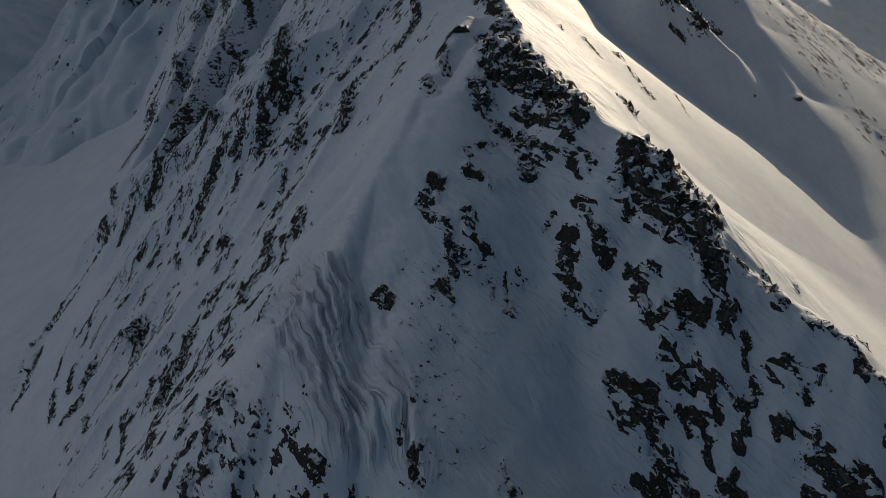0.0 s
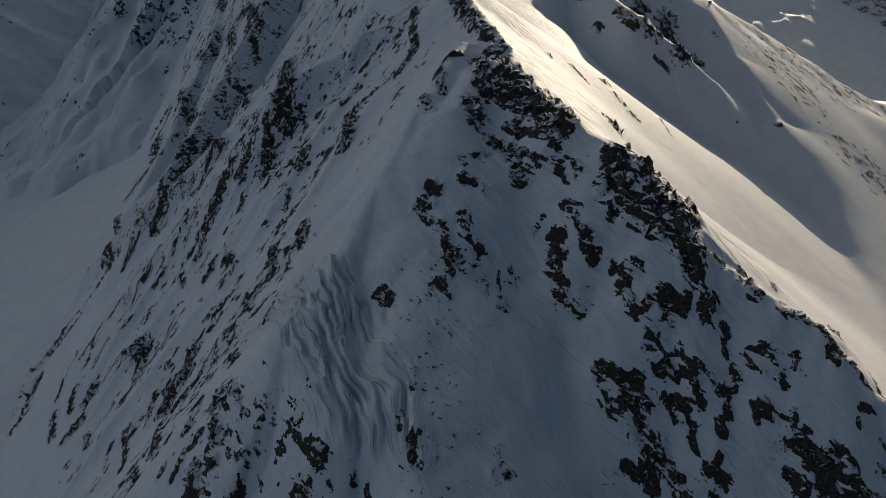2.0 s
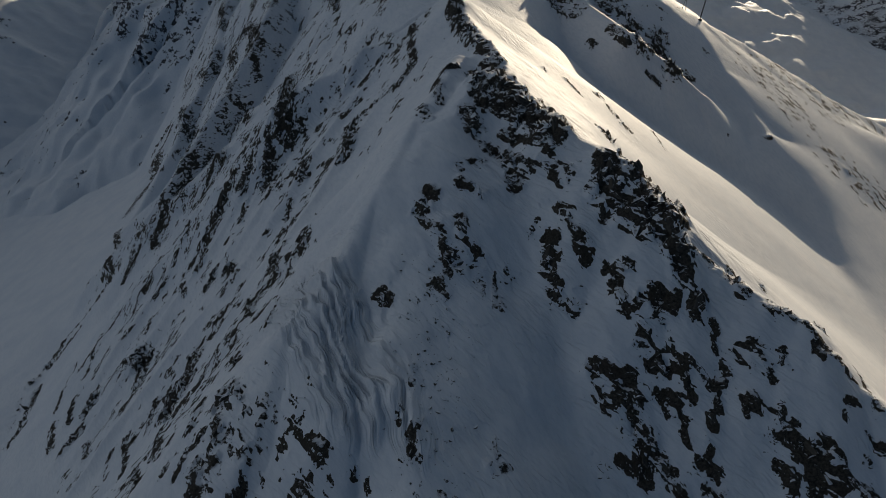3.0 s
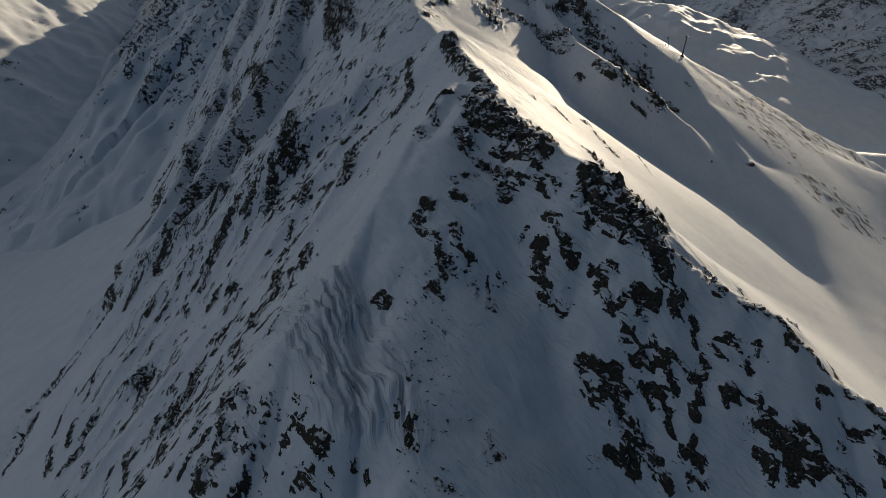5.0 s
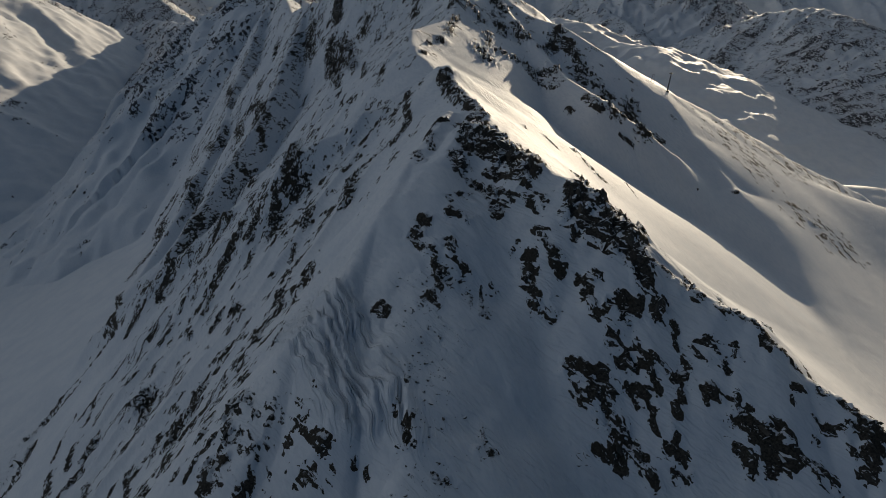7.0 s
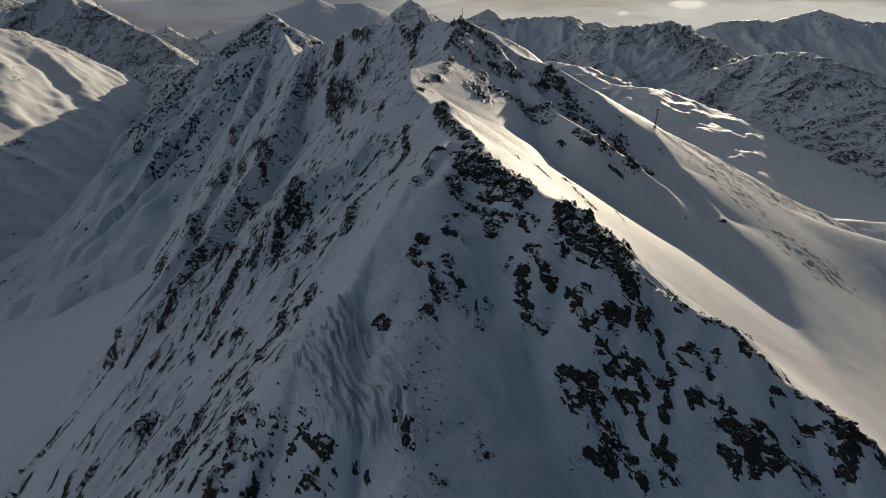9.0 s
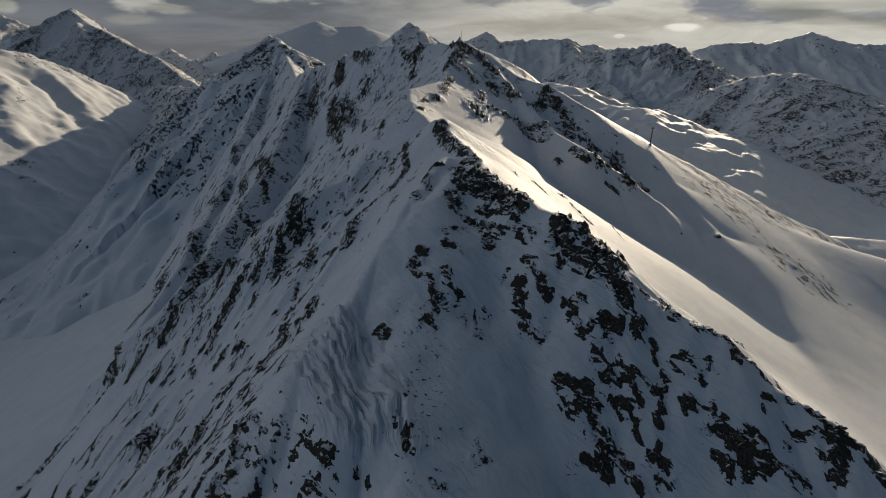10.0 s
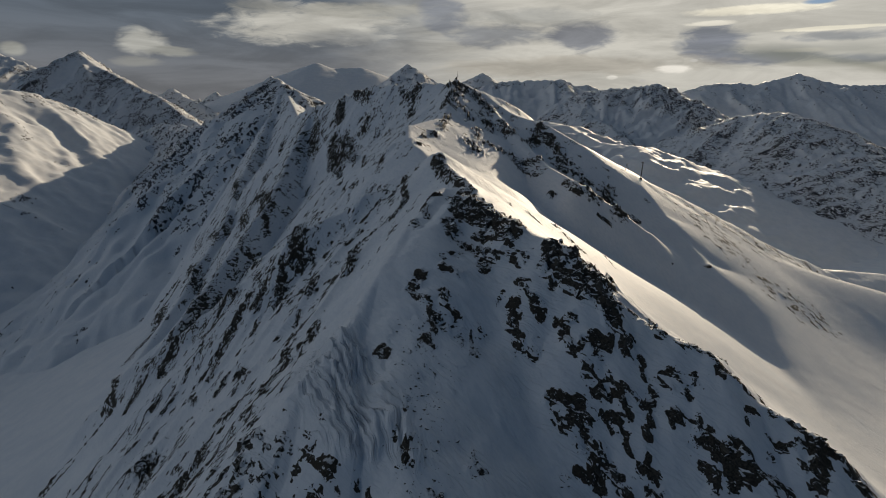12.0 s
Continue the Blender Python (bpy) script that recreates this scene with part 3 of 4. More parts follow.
OUTCROPS["east_crest"] = [
    (53.4, 122.8, 52.5, 121, 2.9, 0.95), (62.4, 130.4, 62.8, 122.9, 2.6, 1), (77.2, 138.8, 75.8, 136, 1.5, 0.9), (65.3, 120.2, 67, 118.8, 1.2, 0.8),
    (68.4, 119.5, 70.9, 117.9, 2.1, 0.95), (75.6, 120.2, 79, 118, 1.4, 0.95), (74.1, 113.3, 78.4, 111.4, 1.2, 0.9), (72.9, 112.7, 74.1, 110.7, 1.2, 0.8),
    (84.5, 113.7, 83.9, 108.1, 1.1, 0.9), (55.8, 119.5, 56.6, 118, 1, 0.8), (55.4, 116.6, 55.6, 114.7, 1.3, 0.6), (56.8, 113.1, 57.5, 111.2, 1.3, 0.7),
    (59.4, 114.1, 62.1, 111.4, 2, 0.6), (62.2, 114.7, 65.1, 109.3, 1.8, 0.9), (67.2, 112.5, 67.4, 111.3, 1.7, 0.9),
]
OUTCROPS["east_crest_b"] = [
    (40.3, 117.4, 42.1, 116.8, 1.7, 0.9),
]
OUTCROPS["lower_rib"] = [
    (46.6, 118.5, 47.4, 115.4, 1.1, 0.9), (47.9, 114.5, 50.4, 108.2, 1.9, 0.95), (49.5, 114.1, 53.7, 109.8, 1.1, 0.9), (43.1, 114.5, 47.2, 113.1, 2.8, 0.75),
    (30.8, 115.4, 35.2, 112.9, 2.5, 0.5), (38, 112.9, 39.2, 112.7, 1.9, 1), (31.2, 113.2, 33.2, 109.8, 1.6, 0.6), (35, 109.9, 39.9, 109.5, 3.4, 0.8),
    (38.2, 111.6, 40.4, 108.6, 1.9, 0.9), (38.5, 108, 39.3, 104.5, 2.4, 0.7), (36.7, 105.3, 38.6, 103.7, 1.4, 0.6), (41.2, 104.9, 43.6, 101.6, 2.2, 0.95),
    (40.2, 102.7, 40.8, 99.1, 3, 0.9), (42.9, 101.1, 45.6, 98.5, 2, 0.95), (45.6, 98.5, 47.4, 95.3, 1.7, 0.9),
]
OUTCROPS["lower_rib_b"] = [
    (35.8, 101.7, 38.1, 100, 1.4, 0.8),
]
OUTCROPS["lower_face"] = [
    (32.1, 101.5, 33.7, 101.2, 1.7, 0.6), (43.8, 110.2, 48.2, 108.5, 1.7, 0.7), (44.2, 108.9, 45.8, 107.1, 1.1, 0.8), (47.1, 108.4, 48.9, 105.7, 1.3, 0.8),
    (48.2, 104.5, 49.4, 102.5, 1.3, 0.8), (51.8, 103, 53, 101.1, 1.1, 0.5), (53.6, 105.9, 53.5, 104.3, 1.7, 0.95), (54.5, 109.7, 56.4, 110.2, 1.4, 0.7),
    (54.6, 107.4, 55.4, 106.3, 1.3, 0.7), (50.3, 100, 54, 97.6, 2, 0.75), (51.5, 96.4, 54.1, 95, 1.7, 0.6), (60.1, 107.5, 62.4, 105, 1.6, 0.9),
    (59.7, 105.9, 59.9, 104.8, 0.9, 0.8), (65.4, 104.8, 65.3, 102.9, 1.6, 1), (63.7, 102.2, 64.3, 101.3, 1.7, 0.8),
]
OUTCROPS["big_outcrop"] = [
    (65.7, 101.8, 68.1, 102.5, 1.6, 0.9), (67.4, 100.2, 72, 98.2, 3.1, 1), (70.3, 96.5, 74.1, 94.1, 2.7, 0.95), (73.9, 97.8, 77.1, 93.7, 1.8, 0.9),
    (66.2, 96.6, 66.2, 93.9, 2.1, 0.95), (64, 97.9, 65.2, 97.4, 1.5, 0.8), (68.8, 93.6, 70.4, 93.4, 1.4, 0.7), (76.3, 93.9, 81.5, 89.9, 2.2, 0.85),
    (77.1, 104.6, 79.9, 104.9, 1, 0.8), (82.8, 105.8, 84, 103.6, 1.3, 0.7), (80.6, 101, 81.7, 100, 0.7, 0.8), (82.4, 99.3, 84.5, 98.1, 1.2, 0.8),
    (79.3, 97.8, 80.2, 97.2, 0.8, 0.6), (85.6, 95.8, 86.4, 93.8, 0.8, 0.7), (85.4, 98.4, 85.7, 97.1, 0.7, 0.8),
]
OUTCROPS["low_crest"] = [
    (87.6, 101.3, 89.2, 99, 2.2, 0.9), (87.4, 98.7, 90.2, 96.7, 2.2, 0.8), (89.2, 95.8, 89.5, 93.5, 3, 0.9), (87.3, 91.8, 87.9, 90.3, 3.1, 0.9),
]
OUTCROPS["lower_spine"] = [
    (10.5, 102.5, 10.3, 98.4, 1, 0.8), (9.1, 97.1, 12.4, 97, 1.4, 0.65), (-6.2, 102.3, -5.5, 99.2, 1.4, 0.8), (-4.7, 102.1, -4, 103.4, 0.8, 0.8),
    (-8.1, 98.2, -6.5, 97.5, 1, 0.5), (-4.4, 97.9, -3.6, 97.3, 0.7, 0.8), (-8.2, 106.9, -7.9, 106.2, 0.6, 0.8), (-9.1, 105.7, -8.4, 104.2, 0.7, 0.8),
    (-0.2, 92.9, 0.6, 91.3, 1.2, 0.9), (2.4, 92, 2.8, 90.9, 0.7, 0.8), (0.4, 100.6, 1.6, 100.2, 0.8, 0.8), (-6.1, 114.1, -6.3, 110.3, 1, 0.5),
    (-25.1, 101.8, -23.7, 101.3, 1.7, 1), (-17.2, 100.2, -17.4, 98.5, 1.2, 0.9), (-14.8, 97.5, -14.4, 95.4, 0.8, 0.8),
]
OUTCROPS["west_top"] = [
    (-450.4, 1107.9, -443.7, 1159.5, 24.6, 0.8), (-382.5, 963.2, -397.4, 926.1, 10.3, 0.6), (-394.2, 917.1, -407.1, 899, 10, 0.7), (-440.2, 963.9, -449.5, 925.4, 21.3, 0.6),
    (-455.1, 932, -434.6, 862.3, 25.7, 0.8), (-437.2, 1013.1, -343.9, 820.1, 6, 0.7), (-296.1, 621.1, -280, 592.2, 7, 0.7), (-450.5, 884, -480.9, 828.3, 9.2, 0.6),
    (-522.7, 954.9, -528.8, 854.8, 7.7, 0.6), (-273.8, 741.7, -248, 676.6, 8.5, 0.8), (-202, 651.9, -194.5, 583, 8.2, 0.6), (-194.5, 583, -245.4, 613.8, 9.8, 0.6),
    (-187.8, 582.2, -155.9, 505.1, 7.3, 0.8), (-171.8, 525.7, -152.9, 479.5, 5.9, 0.8), (-212.1, 584.5, -193.5, 539.4, 9.2, 0.7),
]
OUTCROPS["west_top_b"] = [
    (-171.9, 464.5, -165.6, 444.9, 4.5, 0.7), (-278, 647.4, -253.1, 607, 6.3, 0.5), (-183.4, 636.6, -196.3, 643.8, 6.1, 0.6), (-67, 356.1, -94.5, 372.6, 2.7, 0.7),
    (-97.9, 369.8, -69.3, 260.4, 8.6, 0.95), (-77.7, 263.9, -78.6, 260.8, 2.6, 0.8), (-63.4, 262.4, -62.5, 261.3, 3.2, 0.8), (-18.3, 237, -34.3, 239.6, 2.3, 0.6),
    (-36.1, 237.8, -37, 217.4, 5.6, 0.9), (-28, 274.5, -36, 267.3, 2, 0.7), (-55.8, 231.2, -55.2, 227.1, 3.9, 0.8), (-85.4, 255.1, -89.2, 247.1, 5, 0.9),
    (-76.6, 250.8, -75.7, 242.6, 6.4, 0.8), (-158, 445.7, -122.6, 362.2, 5.7, 0.6), (-159.7, 435.3, -157.8, 419.2, 3.4, 0.6),
]
OUTCROPS["west_top_c"] = [
    (-253.5, 546.6, -251.9, 540, 12.6, 0.5), (-178.4, 391.9, -180.5, 380, 5.7, 0.8), (-309.4, 614.7, -316.5, 583.1, 7.9, 0.7), (-334.1, 611.6, -312, 571.3, 14.2, 0.6),
    (-168.8, 398.4, -127.8, 319.1, 8.4, 0.4), (-187.7, 682.7, -186.5, 669.4, 7, 0.7), (-137.7, 620.9, -127.7, 600.2, 7.9, 0.6), (-103.2, 562.3, -70, 484.8, 8, 0.7),
    (-84.5, 483.3, -80.6, 465.5, 4.4, 0.7), (-60.6, 478.8, -45.2, 361.7, 3.2, 0.7), (-106.2, 582.8, -84.6, 553.6, 8.8, 0.5),
]
OUTCROPS["west_mid"] = [
    (-462.8, 838.1, -404.2, 739.1, 18.5, 0.7), (-483.7, 798.9, -429.9, 669.7, 11.2, 0.5), (-467.7, 695.3, -446.1, 660.1, 6.5, 0.6), (-323, 639.5, -352, 642.9, 9.3, 0.7),
    (-306.6, 562.6, -312.6, 525.2, 13, 0.8), (-313.5, 523.8, -308.7, 489.7, 6.2, 0.8), (-261.2, 427.6, -180.2, 311, 1.8, 0.8), (-296.9, 451.6, -216.9, 316.4, 5.5, 0.9),
    (-184.2, 311.5, -196.1, 299.7, 4.8, 0.7), (-242.4, 530.2, -180.7, 376.5, 7.7, 0.75), (-181.8, 368.9, -168.7, 316.7, 8.1, 0.8), (-168.7, 316.7, -174.9, 305.9, 5.7, 0.8),
    (-282.9, 588.1, -248.2, 540.6, 12.6, 0.5), (-171, 398.8, -171.8, 387.6, 4.5, 0.7), (-98.9, 252.7, -103, 244.4, 5.4, 0.85),
]
OUTCROPS["west_mid_b"] = [
    (-107.2, 243, -107.6, 226.6, 4, 0.7), (-124.1, 257.2, -125.7, 251.6, 3, 0.6), (-128.5, 248.4, -129.5, 245.4, 2.2, 0.7), (-77.1, 261.3, -77.5, 254.1, 4, 0.7),
    (-86.3, 256.4, -90.5, 249, 4.7, 0.9), (-76.9, 248.2, -76.2, 241.8, 5.2, 0.7), (-86.2, 240.9, -87.5, 232.7, 2.6, 0.6), (-156, 421.4, -160.2, 418.6, 3.4, 0.7),
    (-83.9, 206.1, -87.1, 210.9, 4.9, 0.9), (-84.1, 199.7, -84.3, 196.2, 2.3, 0.7), (-95.1, 215.5, -97.4, 209.6, 3.8, 0.7), (-116.6, 225.7, -111.6, 217.2, 2.5, 0.7),
    (-133, 241.9, -138.4, 234.9, 2.2, 0.7), (-56.8, 235.7, -56.4, 227.6, 4.7, 0.8), (-59.8, 219.1, -59.8, 213.2, 2.9, 0.7),
]
OUTCROPS["west_mid_c"] = [
    (-44, 178.3, -43.4, 170.6, 4.1, 0.8), (-57.9, 186.3, -51.6, 167.5, 2.9, 0.8), (-55, 190.9, -59, 172, 2, 0.6), (-48.6, 174, -45.3, 162.6, 2.2, 0.8),
    (-57.6, 167.5, -60, 162.6, 2.3, 0.7), (-46.6, 153, -46.8, 142.3, 1.7, 0.6),
]
OUTCROPS["west_low"] = [
    (-223.8, 312.2, -244.7, 293.6, 3, 0.6), (-244.7, 293.6, -254.4, 264.6, 5.5, 0.6), (-245.5, 258.5, -235.9, 231.9, 5.2, 0.7), (-254.3, 253.1, -244.9, 231.2, 3.1, 0.5),
    (-233.3, 228.9, -236.5, 218.6, 4.9, 0.7), (-233, 293.3, -247, 274.5, 2.6, 0.5), (-180.3, 244.8, -176.9, 219.3, 2.3, 0.6), (-198.3, 242.7, -192.5, 211.5, 2.1, 0.5),
    (-128.3, 228, -131.8, 212.5, 2, 0.7), (-147, 226.1, -152.2, 223.6, 1.8, 0.5), (-131.8, 201.4, -125, 196.1, 8.2, 0.7), (-126.6, 195, -123.8, 184.2, 4, 0.5),
    (-138.6, 202.4, -140, 196.4, 2.8, 0.5), (-104.9, 194.3, -111.8, 189, 1.5, 0.6), (-159.9, 201.6, -160.1, 196.7, 6.8, 0.7),
]
OUTCROPS["west_low_b"] = [
    (-175.9, 208.7, -171.9, 196.5, 3.9, 0.8), (-154.8, 183.1, -162.4, 178.4, 5.1, 0.8), (-187.6, 202.2, -176.1, 185.5, 4, 0.6), (-125.8, 178.8, -125.3, 174, 1.5, 0.6),
    (-68.3, 173.8, -86.7, 180.9, 2, 0.8), (-87.9, 181.4, -90.9, 176.2, 1.7, 0.9), (-90.9, 176.2, -82.6, 155.2, 5.4, 0.9), (-92, 165.1, -86.7, 149.6, 8.6, 0.95),
    (-61.4, 126.4, -60.5, 118, 2.8, 0.8), (-52.2, 122.4, -48.9, 119.3, 5.2, 0.7), (-63.4, 169.1, -57.4, 157.6, 2.8, 0.8), (-65.7, 155.3, -63, 151.9, 2.3, 0.8),
    (-57.4, 139.7, -54.7, 136.6, 3.3, 0.8), (-69, 152.9, -66.5, 146.8, 2.8, 0.6), (-51.3, 115.1, -50.3, 109.7, 2.6, 0.9),
]
OUTCROPS["west_low_c"] = [
    (-47.4, 111.4, -45.6, 110.4, 1.6, 0.9), (-51.8, 105.8, -49.9, 105.3, 2.9, 0.9), (-53.7, 105.5, -52.9, 101.3, 3.6, 0.9), (-58.2, 111.7, -59.2, 106.6, 2.3, 0.8),
    (-64.1, 110.7, -64.4, 109.7, 2, 0.9), (-105.8, 167.8, -103, 155.5, 2.6, 0.8), (-84.5, 139.1, -71.9, 118.6, 2.7, 0.8), (-115.1, 157.8, -101.9, 136.6, 2.3, 0.9),
    (-121.2, 157, -122, 153.7, 2.5, 0.7), (-83.5, 122.8, -78.4, 116.4, 2.3, 0.7), (-55.2, 114.2, -56.4, 111.2, 1.9, 0.7), (-144.2, 171.7, -139.9, 165.8, 3.4, 0.6),
]
OUTCROPS["summit_rocks"] = [
    (24.1, 488.5, 14.3, 456.4, 10.2, 0.95), (15.6, 506.2, 30.9, 488.7, 8.4, 0.95), (37.7, 487.9, 51, 458.5, 8.2, 0.9), (24.7, 451.2, 32.3, 437.5, 6.5, 0.7),
    (13.5, 431.7, 6.7, 385, 4.3, 0.9), (1.2, 367.7, 2.1, 366.6, 5.7, 0.95), (-5.6, 354.2, -5.3, 353.7, 4.2, 0.9), (-8.3, 329.4, -6.9, 332.2, 2.9, 0.9),
    (45.1, 440.8, 47.6, 423.4, 7.4, 0.9), (34.8, 416.3, 34, 393.2, 5.5, 0.9), (57.4, 438.2, 60.9, 416.9, 9.4, 0.55), (26.5, 380, 30.8, 364.3, 9, 0.6),
    (40, 387.7, 49.2, 384.7, 9.4, 0.55), (49.2, 384.7, 75.2, 373.5, 9.4, 0.5), (57.4, 375.5, 73, 359.3, 5.5, 0.5),
]
OUTCROPS["summit_rocks_b"] = [
    (72, 406, 87.8, 432.7, 8.3, 0.85), (91.6, 419.3, 93.3, 417.5, 6.2, 0.8), (93.8, 408.7, 98.4, 387.9, 10, 0.6), (-10.9, 543.6, -18.3, 537.9, 10.4, 0.8),
    (-88.6, 634.1, -67.1, 597.2, 7.5, 0.6), (-106.1, 639.7, -100.5, 607.3, 10.3, 0.85), (-137.8, 648.4, -135, 613.6, 12.5, 0.7), (-107, 591.4, -101.3, 550.9, 9, 0.85),
    (-93.3, 573.9, -85.2, 485.8, 10.5, 0.7), (-66.9, 563.1, -69, 556.1, 7.6, 0.8), (-82.3, 552.6, -67.7, 479.9, 5.5, 0.7), (-20.4, 521.9, -17.8, 515.2, 5.5, 0.8),
    (-32.2, 565.1, -23.4, 540.7, 4.8, 0.7), (2.9, 256.6, 8.8, 227.7, 4.6, 0.95), (-14.1, 280.2, -12.4, 241.9, 2.9, 0.8),
]
OUTCROPS["summit_rocks_c"] = [
    (-19.2, 272.3, -20.8, 258.3, 1.8, 0.7),
]
OUTCROPS["spur_rocks"] = [
    (107.7, 366.8, 101.9, 326.4, 8.6, 0.9), (87.7, 335.9, 93.3, 325.3, 5.1, 0.7), (121.4, 361.2, 118, 318.3, 8.7, 0.75), (132.5, 339.1, 135.7, 335.6, 4.4, 0.7), (103.3, 314.2, 109.6, 310.5, 3, 0.7), (92.9, 391.4, 97.4, 380.9, 5.9, 0.7), (89, 424.3, 93.6, 408.9, 5.6, 0.8), (94.8, 402.7, 105.2, 375.6, 7.1, 0.4), (149.5, 359.2, 150.9, 356.8, 2.4, 0.6),
]
OUTCROPS["crest_edge"] = [
    (3.3, 253.9, 9.3, 222.7, 3.7, 0.85), (10.2, 219.2, 16.1, 200.8, 3.9, 0.95), (12.5, 198.8, 17.5, 184.1, 5.3, 0.95), (16.7, 183.4, 22.2, 173, 5.8, 1),
    (22.2, 173, 27.7, 160.6, 4.3, 1), (9.5, 198.1, 10.3, 179.2, 4.4, 0.9), (5.4, 176.8, 8.1, 171.7, 3.2, 0.85), (37.2, 151.3, 38.3, 145.4, 3.9, 1),
    (42.5, 152.2, 46.4, 142.6, 4.3, 1), (46.4, 142.6, 50, 135.7, 4.9, 1), (52.6, 206.3, 53.1, 199.9, 3.9, 0.9),
]
OUTCROPS["lit_flank"] = [
    (46.8, 247.8, 52.8, 241.2, 1.4, 0.6), (76.8, 337, 78.8, 332, 2.6, 0.7), (61.9, 254.5, 64.8, 256.3, 2.6, 0.8), (65.5, 248.4, 68.3, 244.1, 2.5, 0.7),
    (70.9, 239.8, 72.8, 237.4, 2.5, 0.8), (29.2, 177.5, 30.7, 161.2, 1.5, 0.8), (26.3, 180.2, 27.1, 174.4, 1.1, 0.6), (90.2, 259.3, 91.5, 243.6, 1.6, 0.5),
    (37.8, 244, 38.1, 242.2, 1.2, 0.8),
]

OUTCROPS["bowl_stones"] = [
    (167.2, 302, 170.5, 303, 2.2, 0.85), (144, 296, 145, 296.5, 0.9, 0.9),
]
OUTCROPS["crest_boulders"] = [
    (60, 127.3, 63.5, 124, 2.4, 0.95), (67, 121.3, 70, 118.5, 1.8, 0.9), (72.5, 116.3, 74.8, 112.6, 1.6, 0.95), (77, 110.8, 81, 108, 1.2, 0.85),
    (83, 106.4, 85.5, 104, 1, 0.8), (87.3, 102.3, 89, 100.3, 2.2, 0.95), (91, 98.4, 95, 94.6, 2.8, 1), (95.5, 93.5, 99, 90, 3.2, 1),
]


GX = graded(-4600, 4800, -100, 125, 0.57, 0.0125)
GY = graded(-700, 4700, 80, 205, 0.57, 0.0088)
gx, gy = np.meshgrid(GX, GY)
gh = full_height(gx, gy)
gr = rockiness(gx, gy, gh)
tall = np.clip(gr - 0.35, 0, 1) * 3.5
for bands in OUTCROPS.values():
    for x0, y0, x1, y1, wide, fill in bands:
        m = 1.4 * wide + 1.5
        i0, i1 = np.searchsorted(GX, (min(x0, x1) - m, max(x0, x1) + m))
        j0, j1 = np.searchsorted(GY, (min(y0, y1) - m, max(y0, y1) + m))
        cut = (slice(j0, j1), slice(i0, i1))
        wx, wy = gx[cut], gy[cut]
        dx, dy = x1 - x0, y1 - y0
        f = np.clip(((wx - x0) * dx + (wy - y0) * dy) / (dx * dx + dy * dy + 1e-6), 0, 1)
        d = np.hypot(wx - x0 - f * dx, wy - y0 - f * dy) / (0.5 * wide) + 0.35 * fbm(wx / 2.6, wy / 2.6, 3, 61, 0.7)
        inside = 1 - step(d, 0.25, 2.3)
        gr[cut] = np.maximum(gr[cut], inside * (0.33 + 0.53 * fill))
        tall[cut] = np.maximum(tall[cut], inside * min(0.6 + 0.36 * wide, 3.6))
gh = gh + tall * (0.25 + 0.75 * shards(gx / 3.4, gy / 3.4, 21) + 0.4 * shards(gx / 1.3, gy / 1.3, 22))
# wind-packed ribs that hang like folds of cloth in the gully under the arete
FOLDS = [(-38, 150, 0), (-31, 139, 0), (-24, 127, 0), (-16.5, 113, 0), (-11, 101, 0), (-5, 88, 0), (0, 78, 0)]
near = (slice(*np.searchsorted(GY, (70, 165))), slice(*np.searchsorted(GX, (-62, 20))))
fx, fy = gx[near], gy[near]
_, across, _, run = along(fx, fy, FOLDS, True)
gully = np.zeros(gx.shape)
gully[near] = np.where(across < 0, np.exp(-(across / 12.0) ** 4), np.exp(-(across / 9.0) ** 4)) * step(fy, 78, 92) * step(158 - fy, 0, 14) * step(fy * 0.92 + fx * 0.40, 84, 92)
wander = across + 2.4 * grad_noise(fx / 12.0, fy / 13.0, 91) + 0.8 * grad_noise(fx / 4.0, fy / 4.6, 94)
fold = np.clip(1 - 1.9 * np.abs(grad_noise(wander / 2.1, run / 24.0, 92)), 0, 1) ** 1.5 + 0.45 * np.clip(1 - 2.0 * np.abs(grad_noise(wander / 1.5 + 7, run / 17.0, 93)), 0, 1)
gh[near] += gully[near] * 2.0 * (fold - 0.5)
fold_u, fold_v = np.zeros(gx.shape), np.zeros(gx.shape)
fold_u[near], fold_v[near] = wander, run
# wind-carved snow on the open faces, aslant to the slope
front = blob(gx, gy, 25, 125, 55, 55)
near = (slice(*np.searchsorted(GY, (70, 230))), slice(*np.searchsorted(GX, (-110, 135))))
fx, fy = gx[near], gy[near]
p, q = 0.73 * fx - 0.68 * fy, 0.68 * fx + 0.73 * fy
q = q + 1.3 * grad_noise(fx / 8.0, fy / 8.0, 95)
carve = np.clip(1 - 2.0 * np.abs(grad_noise(q / 3.2, p / 15.0, 96)), 0, 1) - 0.3
gh[near] += 0.6 * carve * step(front[near], 0.2, 0.7) * (1 - gully[near]) * step(fbm(fx / 22.0, fy / 22.0, 2, 97), -0.35, 0.25)
lit = blob(gx, gy, 120, 250, 90, 90)
gw = west_side(gx, gy, gh)[0]
gd = np.clip(0.30 + 0.25 * gully + 0.40 * front - 0.2 * lit + 0.15 * gw + 0.35 * blob(gx, gy, 35, 270, 40, 75, 0), 0, 0.8)
ground = sheet("ground", GX, GY, gh, gr, SLOPE, drift=gd, ribs=gully, west=gw, fold_u=fold_u, fold_v=fold_v)
tagged(ground, "snow-covered alpine ridge and valleys with dark rock breaking through", "mountain", kind="structure")


